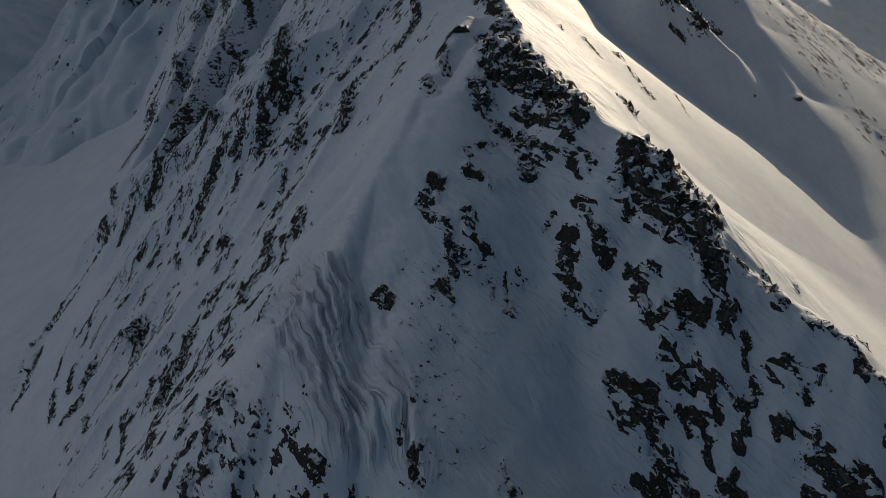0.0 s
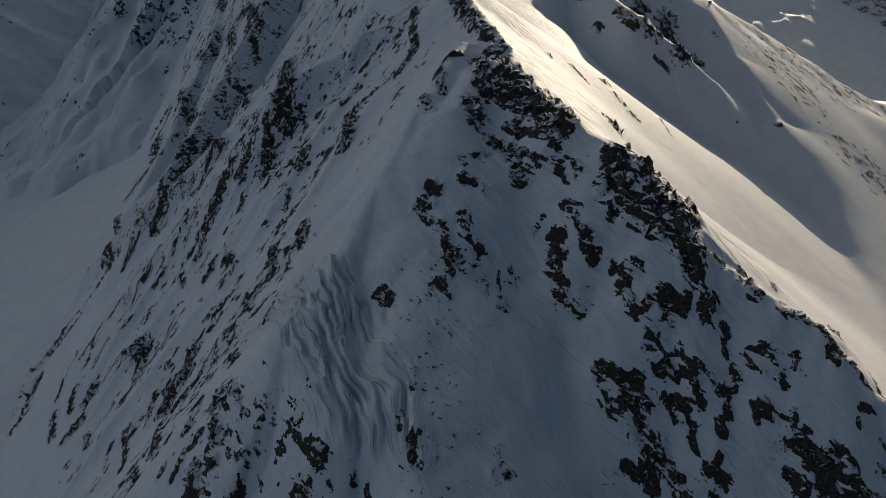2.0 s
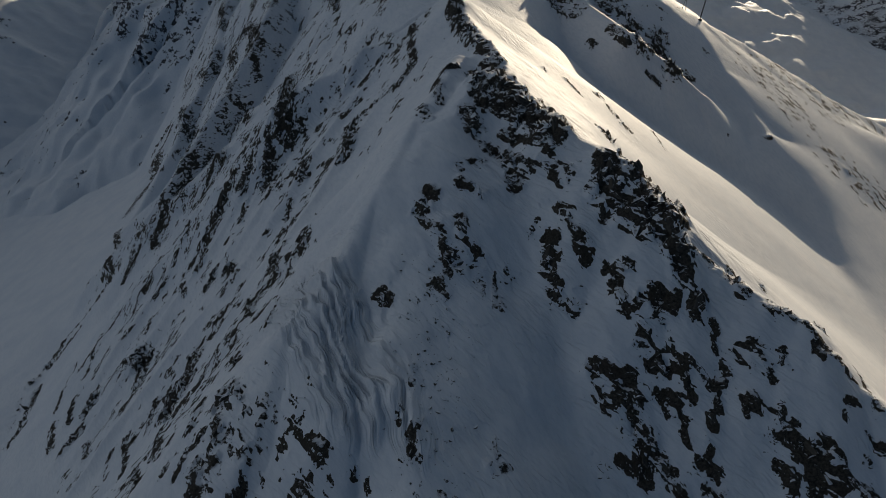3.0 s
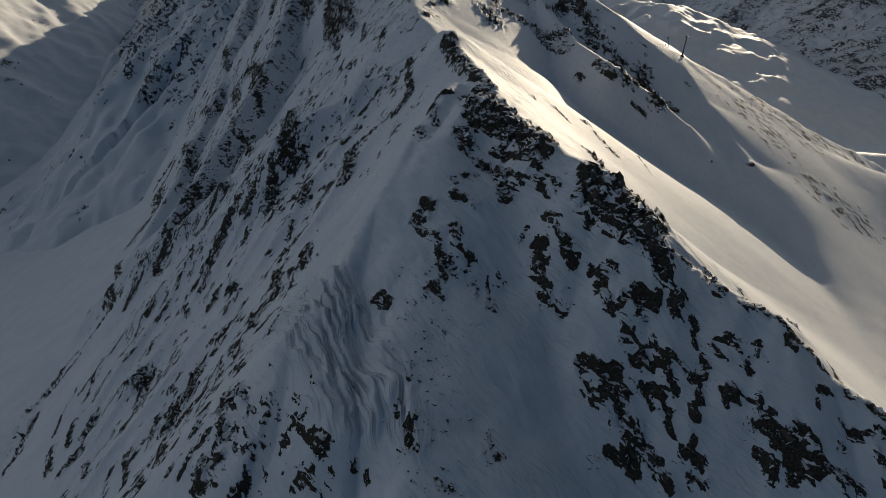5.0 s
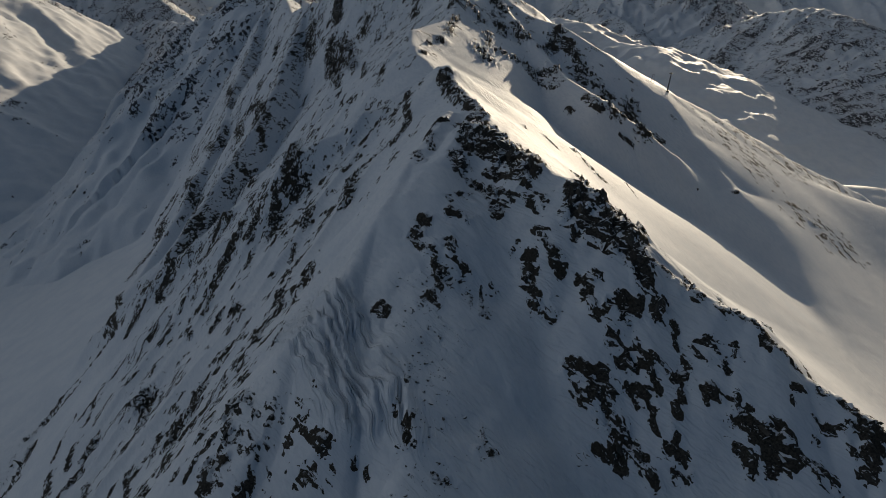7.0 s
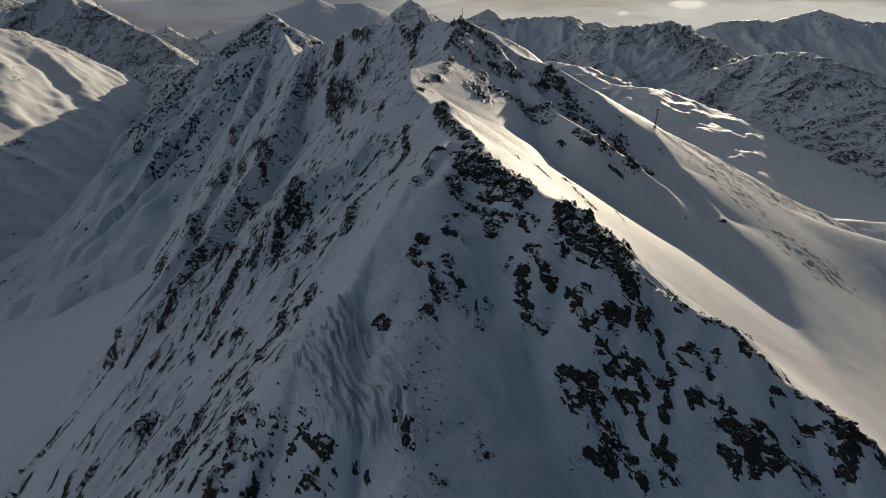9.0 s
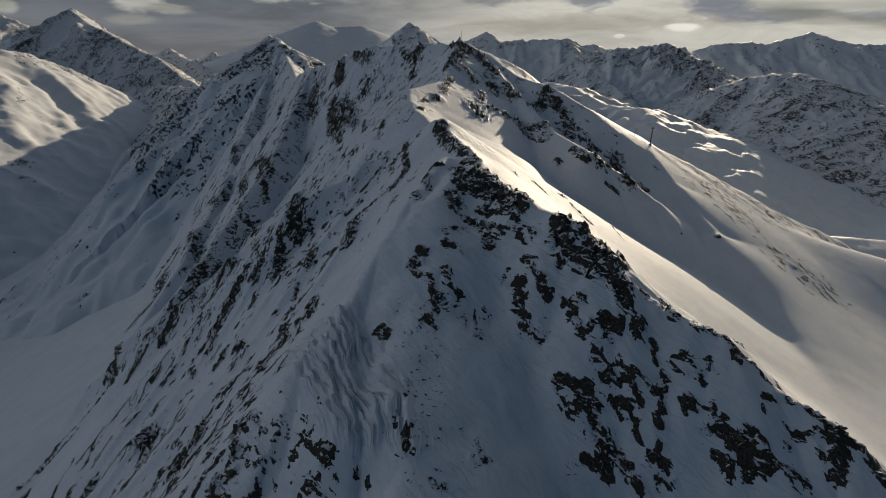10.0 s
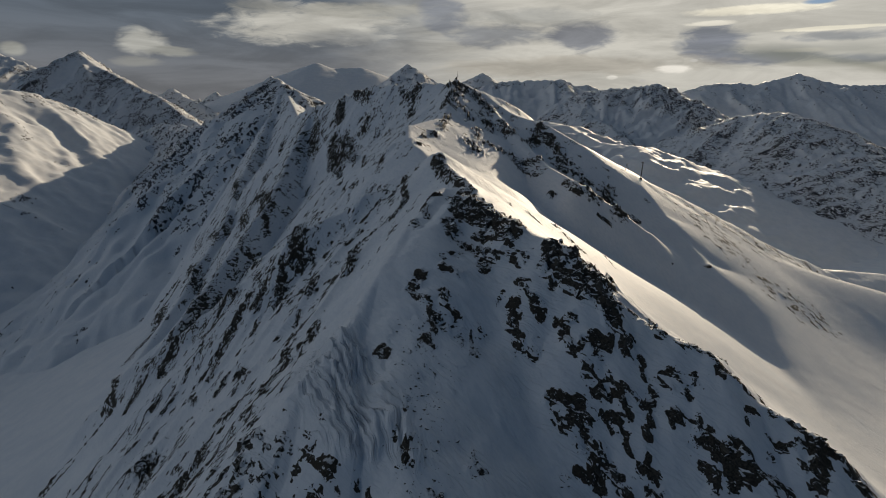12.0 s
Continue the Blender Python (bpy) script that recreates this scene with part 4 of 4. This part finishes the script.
def ground_at(x, y):
    """The height of the sheet, and its normal."""
    i = min(max(int(np.searchsorted(GX, x)) - 1, 0), len(GX) - 2)
    j = min(max(int(np.searchsorted(GY, y)) - 1, 0), len(GY) - 2)
    w, d = GX[i + 1] - GX[i], GY[j + 1] - GY[j]
    a, b = (x - GX[i]) / w, (y - GY[j]) / d
    z00, z10, z01, z11 = gh[j, i], gh[j, i + 1], gh[j + 1, i], gh[j + 1, i + 1]
    z = (z00 * (1 - a) + z10 * a) * (1 - b) + (z01 * (1 - a) + z11 * a) * b
    return float(z), Vector((-(z10 - z00) / w, -(z01 - z00) / d, 1)).normalized()


# ---- the mountains beyond ----
def mountain(spine, left, right, step_m, jag, relief, scale, rocky, label, bare=400, reach=1250):
    """One mountain: a spine with a slope on each side, ribs and gullies that run down from it, and rock on the ribs as far down as bare."""
    sp = np.array(spine, float)
    step_m = 1.3 * step_m
    reach = min(1.15 * (sp[:, 2].max() + 120) / min(left, right), reach)
    xs = np.arange(sp[:, 0].min() - reach, sp[:, 0].max() + reach, step_m)
    ys = np.arange(sp[:, 1].min() - reach, min(sp[:, 1].max() + 0.5 * reach, 4850), step_m)
    x, y = np.meshgrid(xs, ys)
    h = ridge(x, y, spine, (left, 5000), (right, 5000), 6.0)
    seed = int(abs(spine[0][0])) % 97
    far, _, _, run = along(x, y, spine, True)
    away = step(far, 0, scale * 0.7)
    wander = run + 0.35 * scale * fbm(x / (2 * scale), y / (2 * scale), 3, seed + 1)
    rib = (1 - np.abs(grad_noise(wander / scale, far / (6.0 * scale), seed))) ** 2 + 0.45 * (1 - np.abs(grad_noise(wander / (0.4 * scale), far / (3.0 * scale), seed + 2))) ** 2
    relief_here = relief * (1 - 0.9 * step(far, 2.0 * scale, 4.0 * scale))
    h = h + (rib - 0.7) * relief_here * (0.12 + 0.88 * away) + 0.35 * relief * fbm(x / (0.8 * scale), y / (0.8 * scale), 4, seed + 9) * away + jag * fbm(x / 40.0, y / 40.0, 4, seed + 7, 0.6)
    speck = fbm(wander / (step_m * 2.6), far / (step_m * 5.5), 5, seed + 3, 0.7)
    rock = rocky - (0.10 if sp[:, 1].mean() > 2450 else 0.0) + 0.30 * (rib - 0.75) + 0.34 * speck + 0.2 * fbm(x / 170.0, y / 170.0, 2, seed + 5) - 0.3 * step(far, bare, 2 * bare)
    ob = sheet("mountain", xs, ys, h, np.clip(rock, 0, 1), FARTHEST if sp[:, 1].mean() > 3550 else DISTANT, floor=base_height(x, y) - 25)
    return tagged(ob, label, "mountain", kind="structure")


mountain([(-2291, 3400, 490), (-2179, 3350, 448), (-2021, 3300, 572), (-1912, 3250, 488), (-1801, 3200, 444), (-1633, 3100, 374), (-1440, 3000, 305), (-1287, 2900, 220), (-1123, 2800, 158)],
         0.8, 0.8, 8, 7, 50, 150, 0.34, "steep dark mountain with a pointed snowy summit")
mountain([(-3226, 4000, 663), (-2932, 3900, 600), (-2790, 3900, 553), (-2687, 3900, 502), (-2550, 3900, 417)], 0.7, 0.7, 12, 12, 80, 260, 0.2, "snowy mountain shoulder far beyond the valley")
mountain([(-1899, 3900, 247), (-1784, 3900, 372), (-1669, 3800, 315), (-1555, 3700, 286), (-1362, 3500, 166)], 0.8, 0.6, 9, 10, 60, 200, 0.30, "small rocky peak beside a lit snow slope")
mountain([(-1787, 4300, 261), (-1647, 4300, 353), (-1546, 4300, 282), (-1413, 4300, 316)], 0.8, 0.8, 10, 10, 50, 200, 0.4, "dark rocky summit on the skyline")
mountain([(-961, 2700, 266), (-814, 2600, 336), (-707, 2500, 393), (-653, 2450, 370), (-549, 2300, 295)], 0.8, 0.8, 7, 12, 60, 180, 0.32, "jagged rocky ridge with snow gullies")
mountain([(-167, 850, 270), (-208, 940, 300), (-239, 980, 321), (-263, 1000, 331), (-323, 1080, 317), (-398, 1200, 292), (-525, 1400, 258), (-688, 1650, 225), (-868, 1900, 218), (-974, 2000, 221), (-1195, 2250, 155)],
         0.85, 0.7, 4, 5, 40, 110, 0.27, "rocky snow wall with a blunt peak and steep ribs", 170)
mountain([(-1000, 4650, 480), (-938, 4650, 584), (-857, 4650, 540), (-578, 4650, 549), (-380, 4650, 470)], 0.36, 0.36, 12, 2, 8, 300, -0.4, "smooth white glacier dome with a rock tip", 400, 900)
mountain([(-371, 3900, 391), (-251, 3900, 473), (-163, 3900, 533), (-74, 3900, 481), (64, 3900, 398)], 0.8, 0.8, 8, 6, 40, 160, 0.3, "pointed snow pyramid with dark flanks")
mountain([(111, 4200, 397), (239, 4200, 425), (374, 4200, 486), (461, 4200, 437), (582, 4200, 397)], 0.6, 0.6, 10, 5, 40, 200, 0.2, "pale far mountain on the skyline")
mountain([(362, 3700, 386), (512, 3700, 419), (653, 3650, 417), (828, 3600, 423), (923, 3600, 374), (1000, 3600, 391), (1091, 3600, 356)], 0.7, 0.6, 9, 8, 45, 200, 0.26, "long blue-shaded snow range with a rocky rim", 60)
mountain([(828, 3600, 423), (834, 3300, 303), (858, 3000, 214), (908, 2800, 164), (931, 2600, 113)], 0.6, 0.6, 8, 10, 40, 160, 0.3, "rocky rib running down a snow range")
mountain([(900, 3300, 336), (986, 3250, 352), (1102, 3200, 360), (1199, 3200, 376), (1293, 3150, 384), (1336, 3050, 343), (1403, 2900, 246), (1441, 2750, 179)], 0.6, 0.6, 7, 12, 45, 130, 0.40, "serrated dark rock ridge above a snow basin", 130)
mountain([(2015, 4600, 332), (2244, 4600, 404), (2526, 4600, 427), (2672, 4600, 413), (2855, 4600, 458), (3015, 4600, 499), (3191, 4600, 449), (3390, 4600, 413), (3584, 4600, 404), (3814, 4600, 413), (4161, 4600, 413)],
         0.5, 0.55, 12, 8, 80, 320, 0.12, "hazy far snow range with glaciers")
mountain([(1210, 2700, 113), (1296, 2600, 173), (1398, 2500, 229), (1517, 2400, 249), (1554, 2300, 235), (1566, 2200, 194), (1583, 2050, 137), (1606, 1850, 65), (1673, 1700, -9)],
         0.46, 0.44, 6, 6, 26, 120, 0.34, "broad hill speckled with dark rock and snow", 700)
mountain([(488, 2400, 209), (565, 2300, 197), (654, 2100, 140), (740, 1960, 142)], 0.34, 0.36, 6, 3, 26, 120, -0.2, "smooth snow hillocks lit by the sun", 400, 800)
mountain([(-1700, 1150, 420), (-1405, 1281, 372), (-1304, 1492, 349), (-1217, 1652, 331), (-1195, 1705, 320), (-1160, 1765, 293), (-1134, 1818, 260), (-1079, 1920, 203), (-1041, 1997, 171), (-999, 2075, 115)],
         0.8, 0.62, 6, 5, 22, 200, 0.17, "broad snow slope with a few rocks in the sun", 60)


# ---- rocks ----
def rock_shape(seed, points=12):
    """An angular block: the hull of points round an uneven ball, about one metre across."""
    rnd = random.Random(seed)
    bm = bmesh.new()
    for _ in range(points):
        v = Vector((rnd.gauss(0, 1), rnd.gauss(0, 1), rnd.gauss(0, 1))).normalized() * rnd.uniform(0.42, 0.56)
        bm.verts.new((v.x * 1.35, v.y * 0.8, v.z * 0.75))
    hull = bmesh.ops.convex_hull(bm, input=bm.verts)
    bmesh.ops.delete(bm, geom=[g for g in set(hull["geom_interior"] + hull["geom_unused"]) if isinstance(g, bmesh.types.BMVert)], context="VERTS")
    me = bpy.data.meshes.new("rock")
    bm.to_mesh(me)
    bm.free()
    me.materials.append(ROCK)
    return me


ROCK_SHAPES = [rock_shape(s) for s in range(14)]


def rock_outcrop(x0, y0, x1, y1, wide, fill, rnd):
    """A band of bare rock: blocks of several sizes set into the slope along it."""
    long = math.hypot(x1 - x0, y1 - y0)
    count = max(3, min(20, round((long + wide) * wide * 0.45 * fill)))
    cx, cy = 0.5 * (x0 + x1), 0.5 * (y0 + y1)
    cz, _ = ground_at(cx, cy)
    thing = new("rock_outcrop")
    thing.location = (cx, cy, cz)
    size = "long jagged band" if long > 2.2 * wide else "broad craggy outcrop" if wide > 3 else "small jagged knob"
    tagged(thing, size + " of dark rock breaking through the snow", "rock", "rock outcrops on the ridge")
    grain_way = math.degrees(math.atan2(y1 - y0, x1 - x0)) if long > 0.5 else rnd.uniform(0, 360)
    for _ in range(count):
        f, off = rnd.uniform(-0.05, 1.05), rnd.gauss(0, 0.24) * wide
        px_, py_ = x0 + f * (x1 - x0) - off * (y1 - y0) / (long + 0.1), y0 + f * (y1 - y0) + off * (x1 - x0) / (long + 0.1)
        if long < 0.5:
            px_, py_ = x0 + rnd.gauss(0, 0.3) * wide, y0 + rnd.gauss(0, 0.3) * wide
        pz, up = ground_at(px_, py_)
        big = min(wide, 8.0) * rnd.uniform(0.14, 0.45) * (1.7 if rnd.random() < 0.2 * fill else 1.0)
        ob = new("rock", rnd.choice(ROCK_SHAPES))
        turn = up.to_track_quat("Z", "Y").to_matrix().to_4x4() @ pose(0, 0, 0, rnd.gauss(0, 22), rnd.gauss(0, 22), grain_way + rnd.gauss(0, 28))
        ob.matrix_world = Matrix.Translation((px_ - cx, py_ - cy, pz - cz - 0.12 * big)) @ turn @ Matrix.Diagonal((big * rnd.uniform(1.0, 1.7), big * rnd.uniform(0.6, 1.0), big * rnd.uniform(0.4, 0.85), 1))
        ob.parent = thing
    if fill > 0.84:
        slab = new("rock", rnd.choice(ROCK_SHAPES))
        thick = min(wide * rnd.uniform(0.6, 0.9), 2.4)
        size = thick * rnd.uniform(1.2, 1.9)
        _, up = ground_at(cx, cy)
        turn = up.to_track_quat("Z", "Y").to_matrix().to_4x4() @ pose(0, 0, 0, rnd.gauss(0, 14), rnd.gauss(0, 8), grain_way + rnd.gauss(0, 8))
        slab.matrix_world = turn @ Matrix.Diagonal((0.8 * size, thick, 0.5 * thick, 1))
        slab.parent = thing
    return thing


rocks_rnd = random.Random(5)
for bands in OUTCROPS.values():
    for band in bands:
        rock_outcrop(*band, rocks_rnd)


def scattered_stones(count, seed):
    """Small stones in the snow round the outcrops and along the streaks of the west face, too many to count."""
    rng = np.random.default_rng(seed)
    verts, faces, total = [], [], 0
    templates = [(np.array([v.co[:] for v in me.vertices]), np.array([p.vertices[:] for p in me.polygons])) for me in ROCK_SHAPES[:8]]
    all_bands = [b for bands in OUTCROPS.values() for b in bands]
    made = 0
    while made < count:
        if rng.random() < 0.55:
            x0, y0, x1, y1, wide, _ = all_bands[rng.integers(len(all_bands))]
            f = rng.random()
            x, y = x0 + f * (x1 - x0) + rng.normal() * wide * 0.55, y0 + f * (y1 - y0) + rng.normal() * wide * 0.6 - 0.2 * wide
            size = 0.18 + 0.7 * rng.random() ** 3
        elif rng.random() < 0.16:
            x, y, size = rng.normal(-2, 4), rng.uniform(85, 140), 0.22 + 0.75 * rng.random() ** 3
        else:
            x, y, size = rng.uniform(-200, -25), rng.uniform(100, 330), rng.uniform(0.4, 1.3)
            i, j = np.searchsorted(GX, x) - 1, np.searchsorted(GY, y) - 1
            if not 0.30 < gr[j, i] < 0.8:
                continue
        z, _ = ground_at(x, y)
        co, tri = templates[rng.integers(len(templates))]
        a = rng.uniform(0, 2 * math.pi)
        c, s = math.cos(a), math.sin(a)
        out = np.stack([co[:, 0] * c - co[:, 1] * s, co[:, 0] * s + co[:, 1] * c, co[:, 2]], 1) * size + (x, y, z + 0.05 * size)
        verts.append(out)
        faces.append(tri + total)
        total += len(co)
        made += 1
    me = bpy.data.meshes.new("scattered_stones")
    me.from_pydata(np.concatenate(verts).tolist(), [], np.concatenate(faces).tolist())
    me.materials.append(ROCK)
    return tagged(new("scattered_stones", me), "small dark stones scattered over the snow", "stones", kind="stuff")


scattered_stones(3000, 8)


# ---- masts ----
def steel_material():
    m = bpy.data.materials.new("weathered steel")
    m.use_nodes = True
    n = Nodes(m.node_tree)
    at = n.node("ShaderNodeTexCoord").outputs["Object"]
    colour = n.mix(n.span(n.noise(at, 1.2, 4.0), 0.35, 0.7), (0.10, 0.10, 0.10, 1), (0.06, 0.05, 0.045, 1))
    shader = n.node("ShaderNodeBsdfPrincipled", {"Base Color": colour, "Roughness": 0.55, "Metallic": 0.6})
    out = n.node("ShaderNodeOutputMaterial")
    n.tree.links.new(shader.outputs[0], out.inputs[0])
    return m


STEEL = steel_material()


def part(name, bm, material, parent, label=""):
    """Links a bmesh as one mesh under a thing or a part."""
    me = bpy.data.meshes.new(name)
    bm.to_mesh(me)
    bm.free()
    me.materials.append(material)
    ob = new(name, me)
    ob.parent = parent
    return tagged(ob, label) if label else ob


def tube(r0, r1, length, m=Matrix(), sides=12):
    """A tapered tube standing on its end at m."""
    bm = bmesh.new()
    bmesh.ops.create_cone(bm, cap_ends=True, segments=sides, radius1=r0, radius2=r1, depth=length, matrix=m @ Matrix.Translation((0, 0, length / 2)))
    return bm


def block(sx, sy, sz, m=Matrix(), bevel=0.02):
    bm = bmesh.new()
    bmesh.ops.create_cube(bm, size=1.0, matrix=m @ Matrix.Diagonal((sx, sy, sz, 1)))
    bmesh.ops.bevel(bm, geom=bm.edges[:], offset=bevel, segments=1, affect="EDGES")
    return bm


def lift_pylon(x, y, tall):
    z, _ = ground_at(x, y)
    thing = tagged(new("pylon"), "tall dark steel pylon with a short crossarm on the snowy spur", "pylon")
    thing.matrix_world = pose(x, y, z - 0.6, 0, 4, 20)
    part("base", block(2.0, 2.0, 1.4, pose(0, 0, 0.5), 0.1), STEEL, thing, "square footing half buried in snow")
    part("mast", tube(0.24, 0.15, tall, pose(0, 0, 0.6)), STEEL, thing)
    arm = part("crossarm", block(1.7, 0.26, 0.3, pose(0, 0, tall + 0.1)), STEEL, thing)
    for sx in (-0.7, 0.7):
        part("sheave_box", block(0.35, 1.8, 0.45, pose(sx, 0, tall - 0.25), 0.05), STEEL, arm)
    part("ladder", block(0.08, 0.4, tall - 1.0, pose(0.46, 0, tall / 2 + 0.5)), STEEL, thing)


def summit_mast(x, y, tall):
    z, _ = ground_at(x, y)
    thing = tagged(new("summit_mast"), "thin dark mast on the rocky summit", "mast")
    thing.matrix_world = pose(x, y, z - 0.8)
    part("pole", tube(0.22, 0.10, tall), STEEL, thing)
    part("crossbar", block(1.3, 0.16, 0.16, pose(0, 0, tall * 0.5)), STEEL, thing)
    part("footing", block(1.6, 1.6, 1.4, pose(0, 0, 0.5), 0.1), STEEL, thing)


def trestle(x, y, tall):
    z, _ = ground_at(x, y)
    thing = tagged(new("trestle"), "small dark two-legged steel trestle behind the snowy spur crest", "trestle")
    thing.matrix_world = pose(x, y, z - 0.5, 0, 0, 15)
    for lean in (-11, 11):
        part("leg", tube(0.14, 0.11, tall, pose(lean * -0.13, 0, 0, 0, lean, 0)), STEEL, thing)
    part("crossbar", block(2.4, 0.2, 0.2, pose(0, 0, tall * 0.97)), STEEL, thing)


lift_pylon(155, 387, 12.5)
trestle(146, 392, 6.0)
summit_mast(24, 500, 9.0)
